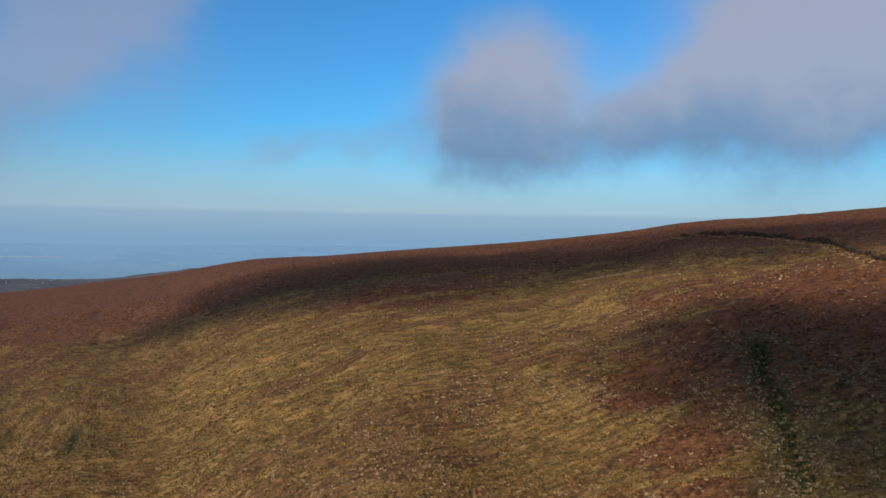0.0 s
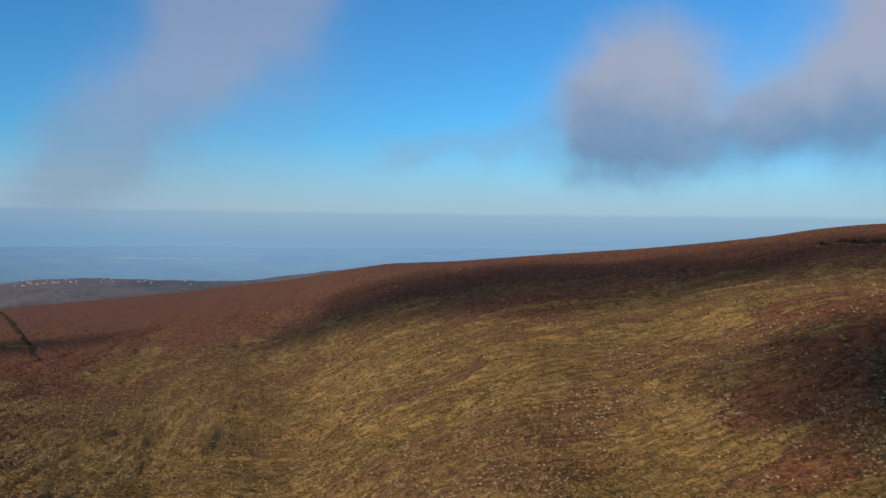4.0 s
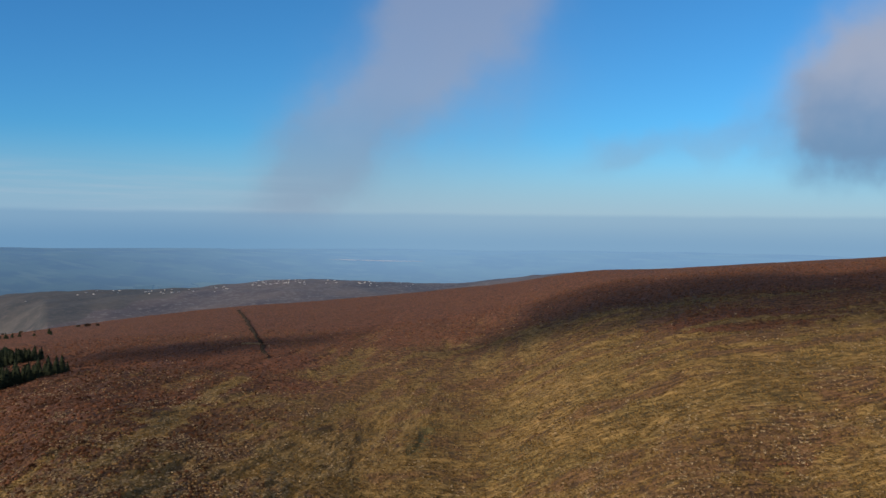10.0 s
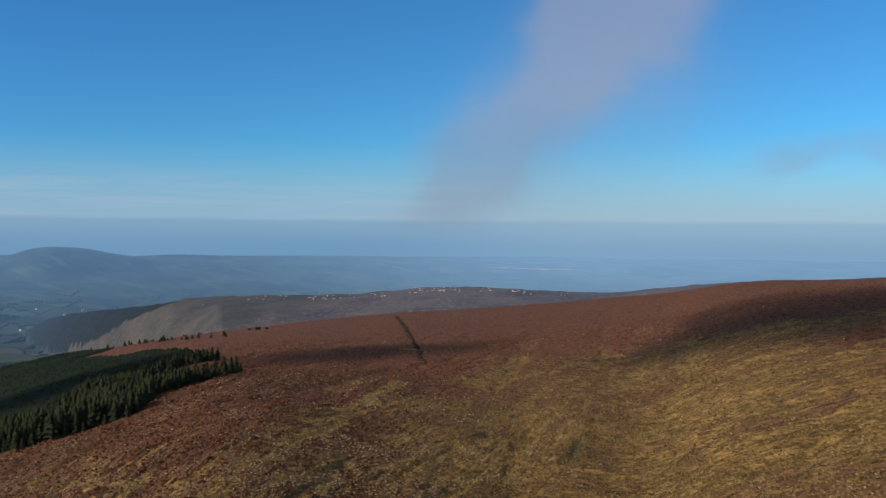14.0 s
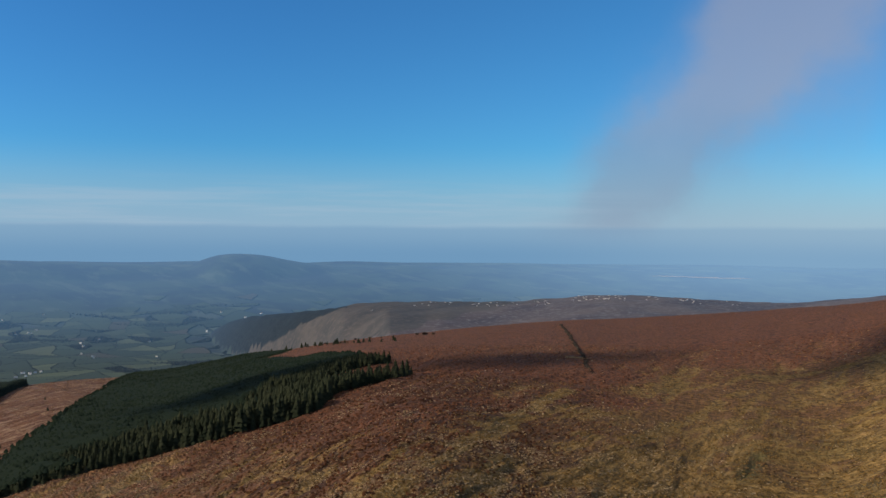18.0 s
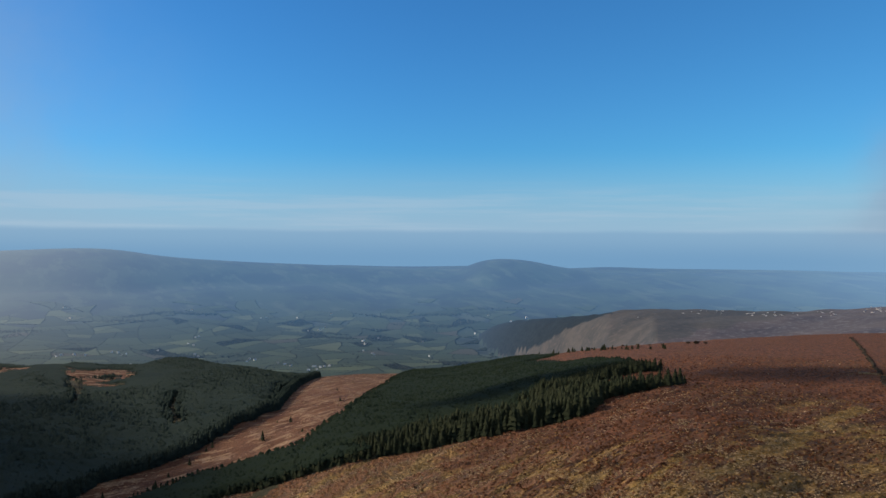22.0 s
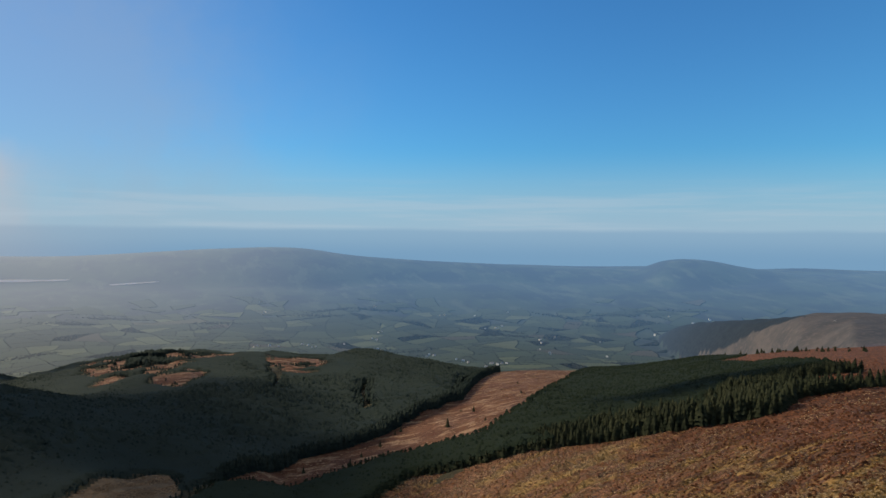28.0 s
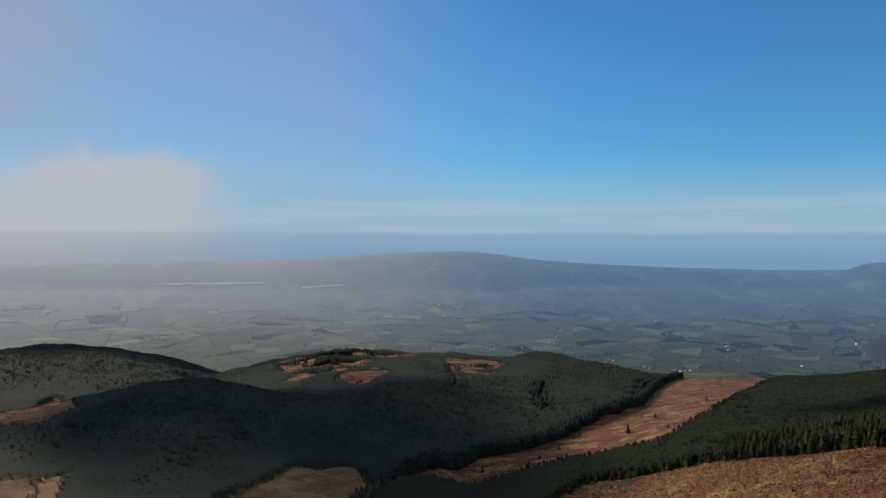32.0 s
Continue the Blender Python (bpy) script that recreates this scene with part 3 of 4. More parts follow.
GRASS_SPRUCE = [(-481, 230, 0.03), (-306, 228, 0.05), (-251, 257, 0.06), (-346, 131, 0.21), (-275, 161, 0.21), (-214, 178, 0.15), (-301, 132, 0.21), (-330, 60, 0.21), (-500, 600, 0.03), (120, 480, 0.04), (-60, 520, 0.03),
                (170, 220, 0.15)]


def grass_share(x, y, base=False):
    """How much of the moor is grass rather than heather, between 0 and 1."""
    x, y = np.asarray(x, float), np.asarray(y, float)
    wx, wy = x + 16 * (fbm(x / 24, y / 24, 71, 3) - 0.5), y + 16 * (fbm(x / 24, y / 24, 72, 3) - 0.5)
    r, b = np.hypot(wx, wy), np.arctan2(-wx, wy)
    top, under = np.zeros(np.shape(x)), np.full(np.shape(x), 1e-9)
    for px, py, share in GRASS_EAST + GRASS_NEAR + GRASS_WEST + GRASS_SPRUCE:
        d2 = (2.4 * np.log(r / math.hypot(px, py))) ** 2 + (1.5 * (b - math.atan2(-px, py))) ** 2
        w = 1 / (d2 + 0.002) ** 2
        top, under = top + w * share, under + w
    g = top / under
    if base:
        return g
    vary = step(g, 0.02, 0.3)
    g = g + vary * (1.9 * (bands(x, y) - 0.5) + 1.25 * (fbm(x / 6, y / 6, 61, 3) - 0.5))
    for line in STREAKS:
        g = g + 0.95 * np.exp(-(from_line(x, y, line) / (3.6 + 2.5 * (fbm(x / 9, y / 9, 64, 2) - 0.5))) ** 2) * step(fbm(x / 11, y / 11, 63, 2), 0.25, 0.45)
    return np.clip(g, 0, 1)


def pale_share(x, y, r, a):
    """Where bleached grass stands among the heather, between 0 and 1."""
    s = step(fbm(x / 9, y / 20, 43, 3), 0.45, 0.66)
    return (0.1 + 0.9 * s) * (0.16 + 0.3 * (1 - step(r, 240, 300)) * (1 - step(a, 16, 28)) + 0.16 * step(-a, -1, 6) + 0.62 * step(a, 20, 36) + 0.7 * step(a, 56, 66)) * (1 - 0.985 * step(r - 40 * step(a, 30, 42) - 100 * step(a, 55, 70), 290, 430))


def old_heather(x, y, r, a):
    """Where the heather is old, tall and dark, between 0 and 1."""
    return step(a, 30, 42) * (1 - step(a, 57, 68)) * (1 - step(r, 390, 500)) * (0.5 + 0.5 * step(fbm(x / 28, y / 28, 58, 3), 0.36, 0.58))


BILBERRY = [[(-136, 250), (-150, 270), (-152, 326), (-155, 369), (-161, 443), (-140, 500)]]


def bilberry_share(x, y):
    """Dark evergreen patches in the dip between heather and grass."""
    near = np.exp(-(np.min([from_line(x, y, line) for line in BILBERRY], axis=0) / 15) ** 2)
    return np.clip(near * 0.3 * step(fbm(x / 14, y / 26, 55, 3), 0.36, 0.6) + 0.2 * step(fbm(x / 16, y / 16, 56, 4), 0.6, 0.72), 0, 1)


WOOD_EDGE = [(-1511, 1210), (-1603, 1224), (-1756, 1252), (-1915, 1290)]


# ---- the ground ----
def build_ground():
    fine = np.arange(-34, 120.01, 0.25)
    azs = np.concatenate([np.arange(-178, -34, 3.0), fine, np.arange(122, 180, 3.0)])
    rs = np.concatenate([np.geomspace(0.02, 100, 20), 103 * (900 / 103) ** np.linspace(0, 1, 330), 905 * (4850 / 905) ** np.linspace(0, 1, 130)])
    A, R = np.meshgrid(azs, rs)
    X, Y = -R * np.sin(np.radians(A)), R * np.cos(np.radians(A))
    Z, K = height(X, Y)
    nr, na = A.shape
    idx = np.arange(nr * na).reshape(nr, na)
    nxt = np.roll(idx, -1, axis=1)
    quads = np.stack([idx[:-1], idx[1:], nxt[1:], nxt[:-1]], -1).reshape(-1, 4)[:, ::-1]
    verts = np.stack([X, Y, Z], -1).reshape(-1, 3)
    centre = verts[quads].mean(axis=1)
    _, ck = height(centre[:, 0], centre[:, 1])
    cv = cover(centre[:, 0], centre[:, 1], ck)
    # the far country is a sheet of its own that takes on where the near ground ends
    split = int(np.searchsorted(rs, 2150))
    near = np.arange(len(quads)) < split * na
    r, a = np.hypot(verts[:, 0], verts[:, 1]), np.degrees(np.arctan2(-verts[:, 0], verts[:, 1]))
    el = np.degrees(np.arctan2(verts[:, 2], r))
    turf = step(a + 4 * (el + 4.6) - 3 * vnoise(a / 1.5, r / 60, 4), 38, 42)
    wood = step(from_line(verts[:, 0], verts[:, 1], WOOD_EDGE) * np.sign(side_of(verts[:, 0], verts[:, 1], WOOD_EDGE)) + 24 * (fbm(verts[:, 0] / 60, verts[:, 1] / 60, 19, 2) - 0.5), -25, 25) * step(a, 50.0, 51.4)
    for name, sel, mats in (("ground", near, [MOOR, RUSSET, FLOOR_FOREST, RIDGE, FAR, FELLED]), ("far_country", ~near, [FAR, RIDGE])):
        used, inv = np.unique(quads[sel], return_inverse=True)
        me = raw_mesh(name, verts[used], inv.reshape(-1, 4), mats, smooth=True)
        if name == "ground":
            me.polygons.foreach_set("material_index", cv[sel].astype(np.int32))
            g, dry = grass_share(verts[:, 0], verts[:, 1]), grass_share(verts[:, 0], verts[:, 1], base=True)
            wet = np.zeros(len(r))
            for pts, deep, half in GULLIES:
                wet = np.maximum(wet, np.exp(-(from_line(verts[:, 0], verts[:, 1], pts) / (half * 2.2)) ** 2))
            rows = (("grass", g), ("dry", dry), ("side", side_share(verts[:, 0], verts[:, 1])), ("wet", wet * 0.7), ("pale", pale_share(verts[:, 0], verts[:, 1], r, a)), ("bilberry", bilberry_share(verts[:, 0], verts[:, 1])), ("old", old_heather(verts[:, 0], verts[:, 1], r, a)), ("turf", turf), ("wood", wood))
            for key, val in rows:
                at = me.attributes.new(key, "FLOAT", "POINT")
                at.data.foreach_set("value", val[used].astype(np.float32))
        else:
            me.polygons.foreach_set("material_index", (cv[sel] == 3).astype(np.int32))
            for key, val in (("turf", turf), ("wood", wood)):
                at = me.attributes.new(key, "FLOAT", "POINT")
                at.data.foreach_set("value", val[used].astype(np.float32))
        ob = new(name, me)
        if name == "ground":
            tagged(ob, "sunlit moor of russet heather and straw-coloured grass falling into a wooded valley", "ground", kind="structure")
        else:
            tagged(ob, "blue lowland country with low hills on the horizon, its mist a painted glow", "backdrop", kind="backdrop")


build_ground()


# ---- spruce ----
def spruce_arrays(tiers, sides, rng, width=0.30):
    """A spruce one metre tall: tiers of drooping boughs with ragged rims."""
    v, f = [], []
    for k in range(tiers):
        s = k / tiers
        base, top = 0.06 + 0.86 * s, min(1.0, 0.06 + 0.86 * s + 1.6 * 0.94 / tiers)
        rad = width * (1 - s) ** 0.8 * rng.uniform(0.85, 1.1) + 0.02
        o = len(v)
        turn = rng.uniform(0, 6)
        for j in range(sides):
            w = rad * (1.0 if j % 2 else 0.62) * rng.uniform(0.85, 1.15)
            t = turn + 6.2832 * j / sides
            v.append((w * math.cos(t), w * math.sin(t), base + (0.0 if j % 2 else 0.035) + rng.uniform(-0.012, 0.012)))
        v.append((rng.uniform(-0.01, 0.01), rng.uniform(-0.01, 0.01), top))
        f += [(o + j, o + (j + 1) % sides, o + sides) for j in range(sides)]
    return np.array(v), np.array(f)


def scatter_mesh(name, arrays, places, mats, label, category, group="", smooth=False):
    """Many small plants as one mesh: places are rows of x, y, z, size, turn and which shape."""
    vs, fs, o = [], [], 0
    for k, (v, f) in enumerate(arrays):
        p = places[places[:, 5].astype(int) % len(arrays) == k]
        if not len(p):
            continue
        c, s = np.cos(p[:, 4]), np.sin(p[:, 4])
        x = (v[None, :, 0] * c[:, None] - v[None, :, 1] * s[:, None]) * p[:, 3:4] + p[:, 0:1]
        y = (v[None, :, 0] * s[:, None] + v[None, :, 1] * c[:, None]) * p[:, 3:4] + p[:, 1:2]
        z = v[None, :, 2] * p[:, 3:4] + p[:, 2:3]
        vs.append(np.stack([x, y, z], -1).reshape(-1, 3))
        fs.append((f[None] + (np.arange(len(p)) * len(v))[:, None, None]).reshape(-1, 3) + o)
        o += len(p) * len(v)
    ob = new(name, raw_mesh(name, np.concatenate(vs), np.concatenate(fs), mats, smooth))
    return tagged(ob, label, category, group, "stuff")


RNG = np.random.RandomState(5)


def grid_points(x0, x1, y0, y1, gap):
    x, y = np.meshgrid(np.arange(x0, x1, gap), np.arange(y0, y1, gap))
    x, y = x.ravel(), y.ravel()
    return x + RNG.uniform(-0.55, 0.55, len(x)) * gap, y + RNG.uniform(-0.55, 0.55, len(y)) * gap


def rows_for(x, y, size_lo, size_hi, shapes, sink=0.15):
    z, _ = height(x, y)
    tall = RNG.uniform(size_lo, size_hi, len(x))
    return np.stack([x, y, z - sink, tall, RNG.uniform(0, 6.28, len(x)), RNG.randint(0, shapes, len(x))], 1)


SPRUCE = [spruce_arrays(5, 8, np.random.RandomState(k)) for k in range(4)]


def tip_arrays(rng):
    """The leader of a spruce that stands out of a closed stand, for a tree one metre tall."""
    v = []
    for j in range(5):
        t = 1.2566 * (j + rng.uniform(-0.2, 0.2))
        q = 0.27 * rng.uniform(0.8, 1.2)
        v.append((q * math.cos(t), q * math.sin(t), 0.7))
    v.append((rng.uniform(-0.02, 0.02), rng.uniform(-0.02, 0.02), 1.0))
    return np.array(v), np.array([(j, (j + 1) % 5, 5) for j in range(5)])


def roof_of_trees(x0, x1, y0, y1, gap, here, tall, mat, label):
    """The closed roof of a stand: boughs that meet between the leaders."""
    gx, gy = np.meshgrid(np.arange(x0, x1, gap), np.arange(y0, y1, gap))
    jx, jy = gx + RNG.uniform(-0.3, 0.3, gx.shape) * gap, gy + RNG.uniform(-0.3, 0.3, gx.shape) * gap
    ok = here(jx, jy)
    deep = np.mean([here(jx + q * math.cos(t), jy + q * math.sin(t)) for q in (3.0, 6.0) for t in np.arange(6) * 1.0472], axis=0)
    z = height(jx, jy)[0] + tall(jx, jy) * (0.15 + 0.85 * step(deep, 0.42, 0.98)) * (0.80 + 0.22 * (vnoise(jx / 5.5, jy / 5.5, 3) - 0.5) + RNG.uniform(-0.10, 0.10, gx.shape))
    i = np.arange(gx.size).reshape(gx.shape)
    full = ok[:-1, :-1] & ok[1:, :-1] & ok[1:, 1:] & ok[:-1, 1:]
    q = np.stack([i[:-1, :-1], i[:-1, 1:], i[1:, 1:], i[1:, :-1]], -1)[full]
    used, inv, times = np.unique(q, return_inverse=True, return_counts=True)
    v = np.stack([jx.ravel(), jy.ravel(), z.ravel()], -1)[used]
    rim = times < 4      # the outer boughs reach down to the ground
    v[rim, 2] = height(v[rim, 0], v[rim, 1])[0] - 0.3
    ob = new("spruce_canopy", raw_mesh("spruce_canopy", v, inv.reshape(-1, 4), [mat], smooth=True))
    return tagged(ob, label, "forest", "", "stuff")


def front_stand(x, y):
    """The taller, open rows of the plantation along the moor."""
    return (1 - step(from_line(x, y, FOREST_A[2:18]) + 14 * (vnoise(x / 14, y / 14, 9) - 0.5), 26, 44)) * step(y, 125, 165)


def tall_a(x, y):
    return np.clip(5.0 + 2.6 * (vnoise(x / 90, y / 90, 5) - 0.5), 3.8, 6.4) * (1 + 1.1 * front_stand(x, y) * step(y, 120, 210) * (1 - 0.85 * step(y, 258, 300))) * (0.5 + 0.5 * step(y, 20, 120)) * (0.35 + 0.65 * step(np.min([from_line(x, y, line) for line in RIDES_A + [FOREST_A[-6:-1]]], axis=0), 2, 40))


def tall_b(x, y):
    clearing = np.min([from_line(x, y, p + p[:1]) for p in (BRACKEN_B, BRACKEN_B2, BRACKEN_B3, BRACKEN_C, CLEARED, CUT_C, CUT_C2)], axis=0)
    return np.clip(6.8 + 8.0 * (fbm(x / 70, y / 70, 6, 2) - 0.5), 4.2, 9.5) * (0.3 + 0.7 * step(clearing, 5, 60))


def closed_a(x, y):
    return in_a(x, y) & (front_stand(x, y) < 0.5)


def in_a(x, y):
    return (cover(x, y, np.zeros(np.shape(x), int)) == 2) & inside(x, y, FOREST_A) & (np.min([from_line(x, y, line) for line in RIDES_A], axis=0) > 3.0)


def in_b(x, y):
    r, a = np.hypot(x, y), np.degrees(np.arctan2(-x, y))
    return (cover(x, y, height(x, y)[1]) == 2) & ~inside(x, y, FOREST_A) & (r < 1330) & (r > 336) & (a < 119) & ~((x > -440) & (y > 60)) & (np.min([from_line(x, y, line) for line in RIDES_B], axis=0) > 2.2)


TIPS = [tip_arrays(np.random.RandomState(k + 9)) for k in range(4)]
RIDES_A = [[(-672, 338), (-655, 360), (-638, 388), (-618, 416)]]
RIDES_B = [[(-841, 46), (-738, 44), (-662, 32)], [(-703, 115), (-634, 97), (-581, 93)]]
STRIP_EDGE = [(-890, 306), (-745, 232), (-595, 165), (-540, 108), (-506, 74), (-487, 32), (-450, 0), (-430, -18)]


def build_forests():
    for (x0, x1, y0, y1), gap, here, tall, mat, name in (((-880, -300, -60, 520), 2.9, in_a, tall_a, NEEDLES_SUNNY, "spruce_plantation"), ((-1400, -250, -800, 480), 3.5, in_b, tall_b, NEEDLES, "spruce_forest")):
        x, y = grid_points(x0, x1, y0, y1, gap)
        keep = here(x, y)
        x, y = x[keep], y[keep]
        rows = rows_for(x, y, 0.86, 1.08, 4)
        rows[:, 3] *= tall(x, y) * np.where(front_stand(x, y) > 0.5, RNG.uniform(0.72, 1.1, len(x)), 1.0)
        rim = np.zeros(len(x), bool)
        for dx, dy in ((5, 0), (-5, 0), (0, 5), (0, -5)):
            rim |= ~here(x + dx, y + dy)
        if name == "spruce_plantation":
            scatter_mesh(name, SPRUCE, rows[rim], [NEEDLES_PAINTED_SUN], "ragged edge rows of dark green spruce round open ground", "forest")
            front = front_stand(x, y) > 0.5
            scatter_mesh(name, SPRUCE, rows[front & ~rim], [NEEDLES_PAINTED_SUN], "tall spruce in open rows, sunlight painted into olive-green needles", "forest")
        else:
            scatter_mesh(name, SPRUCE, rows[rim], [mat], "dark edge rows of spruce round clearings and rides", "forest")
        scatter_mesh(name, TIPS, rows[~front] if name == "spruce_plantation" else rows, [mat], "pointed tops of a dense dark green spruce stand", "forest")
        roof_of_trees(x0, x1, y0, y1, gap, closed_a if name == "spruce_plantation" else here, tall, mat, "closed dark green boughs of a spruce plantation")
    p = np.concatenate([along(STRIP_EDGE, 1.6) + RNG.uniform(-1.2, 1.2, (len(along(STRIP_EDGE, 1.6)), 2)) + (-k * 2.2, -k * 1.2) for k in range(3)])
    rows = rows_for(p[:, 0], p[:, 1], 6.5, 9.0, 4)
    scatter_mesh("spruce_forest", SPRUCE, rows, [NEEDLES], "tall dark wall of spruce along the open strip", "forest")


def along(pts, gap):
    out = []
    for (ax, ay), (bx, by) in zip(pts, pts[1:]):
        n = max(1, int(math.hypot(bx - ax, by - ay) / gap))
        out += [(ax + (bx - ax) * k / n, ay + (by - ay) * k / n) for k in range(n)]
    return np.array(out)


build_forests()


# ---- clouds that shade the land ----
def cloud_material():
    """Thin vapour: half of the light goes through each billow."""
    m, n, b = material("cloud_vapour")
    n.put(b.inputs["Base Color"], (0.85, 0.85, 0.87, 1))
    n.put(b.inputs["Alpha"], n.ramp(n.noise(position(n), 0.03, 3.0), 0.25, 0.7, 0.2, 0.4))
    return m


VAPOUR = cloud_material()


def cloud(ground_x, ground_y, wide, deep, far, seed, label, puffs=13, turn=0.0):
    """A bank of billows towards the sun from the ground that it shades."""
    rng = np.random.RandomState(seed)
    gz = float(height(np.array([ground_x]), np.array([ground_y]))[0][0])
    mid = Vector((ground_x, ground_y, gz)) + SUN_WAY * far
    bm = bmesh.new()
    for k in range(puffs):
        t, q = 6.2832 * (k + rng.uniform(-0.3, 0.3)) * 0.382, (k / puffs) ** 0.5 * 0.75
        p = Vector((q * math.cos(t) * wide, q * math.sin(t) * deep, rng.uniform(-6, 6)))
        s = rng.uniform(0.34, 0.5)
        m = Matrix.Translation(mid) @ Matrix.Rotation(radians(turn), 4, "Z") @ Matrix.Translation(p) @ Matrix.Diagonal((wide * s, deep * s, 0.16 * (wide + deep) * s, 1))
        bmesh.ops.create_icosphere(bm, subdivisions=3, radius=1.0, matrix=m)
    for v in bm.verts:
        v.co += Vector(noise.noise_vector(v.co * 0.03)) * 9 + Vector(noise.noise_vector(v.co * 0.1)) * 3
    for f in bm.faces:
        f.smooth = True
    return tagged(part("cloud", bm, VAPOUR), label, "cloud", "low clouds over the moor", "stuff")


cloud(124, 195, 104, 122, 900, 1, "low grey cloud that shades the moor beside the stream", 15)
cloud(18, 462, 250, 140, 1600, 2, "long low cloud that shades the top of the moor", 9)
cloud(-120, 455, 95, 34, 1600, 7, "loose shred of cloud over the moor", 6, 24)
cloud(-330, 408, 115, 40, 1400, 3, "small shred of cloud over the heather", 9, 63)
cloud(-438, 282, 100, 34, 1500, 6, "thin shred of cloud over the spruce plantation", 14, 66)
cloud(-570, -110, 200, 180, 1700, 4, "broad grey cloud that shades the wooded hills", 17)
cloud(-1060, -330, 230, 170, 2500, 8, "grey cloud that shades the far wooded hill", 12)


# ---- tussocks, heather and bleached grass on the near moor ----
def tuft_arrays(sides, tall, rng, spread=0.5):
    """A tuft one metre across: a ragged crown of leaning blades."""
    v, f = [(0, 0, tall * 0.5)], []
    for j in range(sides):
        t = 6.2832 * (j + rng.uniform(-0.3, 0.3)) / sides
        w = spread * rng.uniform(0.7, 1.25)
        o = len(v)
        v += [(0.6 * w * math.cos(t - 0.7), 0.6 * w * math.sin(t - 0.7), -0.05), (0.6 * w * math.cos(t + 0.7), 0.6 * w * math.sin(t + 0.7), -0.05),
              (w * math.cos(t), w * math.sin(t), tall * rng.uniform(0.5, 1.0))]
        f += [(o, o + 1, o + 2), (0, o, o + 2)]
    return np.array(v), np.array(f)


def clump_arrays(sides, tall, rng):
    """A heather bush one metre across: a lumpy low dome."""
    v, f = [], []
    for ring, (w, h) in enumerate(((0.5, -0.06), (0.34, 0.75))):
        for j in range(sides):
            t = 6.2832 * (j + 0.5 * (ring % 2)) / sides
            q = w * rng.uniform(0.7, 1.25)
            v.append((q * math.cos(t), q * math.sin(t), h * tall * rng.uniform(0.7, 1.2) if ring else h))
    v.append((0, 0, tall))
    for j in range(sides):
        a, b = j, (j + 1) % sides
        f += [(a, b, a + sides), (b, b + sides, a + sides), (a + sides, b + sides, 2 * sides)]
    return np.array(v), np.array(f)


HEATHER = plant_material("heather_twigs", (0.06, 0.027, 0.015), (0.20, 0.085, 0.042), 0.12, 0.36, 0.75)
HEATHER_OLD = plant_material("old_heather_twigs", (0.034, 0.015, 0.008), (0.10, 0.042, 0.019), 0.12, 0.36, 0.8)
HEATHER_DRY = plant_material("dry_heather_twigs", (0.075, 0.045, 0.02), (0.23, 0.138, 0.058), 0.12, 0.36, 0.75)
STRAW = plant_material("moor_grass_blades", (0.10, 0.065, 0.022), (0.335, 0.208, 0.071), 0.12, 0.36, 0.65)
BLEACHED = plant_material("bleached_grass_blades", (0.30, 0.205, 0.10), (0.54, 0.41, 0.24), 0.2, 0.4, 0.7)


def build_tufts():
    n = 190000
    a = RNG.uniform(-30, 82, n)
    r = 165 * (620 / 165) ** RNG.uniform(0, 1, n)
    x, y = -r * np.sin(np.radians(a)), r * np.cos(np.radians(a))
    z, k = height(x, y)
    keep = (cover(x, y, k) == 0) & (k == 0)
    x, y, z, a, r = x[keep], y[keep], z[keep], a[keep], r[keep]
    g, dry = grass_share(x, y), grass_share(x, y, base=True)
    u = RNG.uniform(0, 1, len(x))
    rs = np.random.RandomState(77)
    tufts = [tuft_arrays(5, 0.4, rs) for _ in range(4)]
    wisps = [tuft_arrays(4, 0.5, rs, 0.6) for _ in range(4)]
    clumps = [clump_arrays(4, 0.38, rs) for _ in range(4)]
    is_grass = u < np.clip(1.6 * g - 0.1, 0.0, 1.0)
    drawn = RNG.uniform(0, 1, len(x))
    bleach = drawn < 0.003 + 0.46 * pale_share(x, y, r, a)
    thin = RNG.uniform(0, 1, len(x)) < 0.45
    brown = RNG.uniform(0, 1, len(x)) < step(dry, 0.05, 0.34)
    old = RNG.uniform(0, 1, len(x)) < 0.78 * old_heather(x, y, r, a)
    for name, sel, shapes, lo, hi, mat, label in (
            ("old_heather", ~is_grass & ~bleach & thin & old, clumps, 0.5, 1.6, HEATHER_OLD, "tall dark brown heather on the slope above the spruce"),
            ("heather", ~is_grass & ~bleach & thin & ~old & ~brown, clumps, 0.4, 1.5, HEATHER, "low russet-brown heather bushes covering the moor"),
            ("dry_heather", ~is_grass & ~bleach & thin & ~old & brown, clumps, 0.4, 1.4, HEATHER_DRY, "brown dry heather and dead grass on the slope"),
            ("moor_grass", is_grass & ~bleach & (drawn < 0.75), tufts, 0.4, 1.2, STRAW, "straw-coloured tussocks of winter moor grass"),
            ("bleached_grass", bleach, wisps, 0.4, 1.1, BLEACHED, "pale bleached tufts dotted among the heather")):
        scatter_mesh(name, shapes, rows_for(x[sel], y[sel], lo, hi, 4, -0.06), [mat], label, "grass" if "grass" in name else "heather")


build_tufts()


DRY = plant_material("dry_strip_grass", (0.24, 0.14, 0.075), (0.50, 0.37, 0.23), 0.05, 0.4, 0.85)


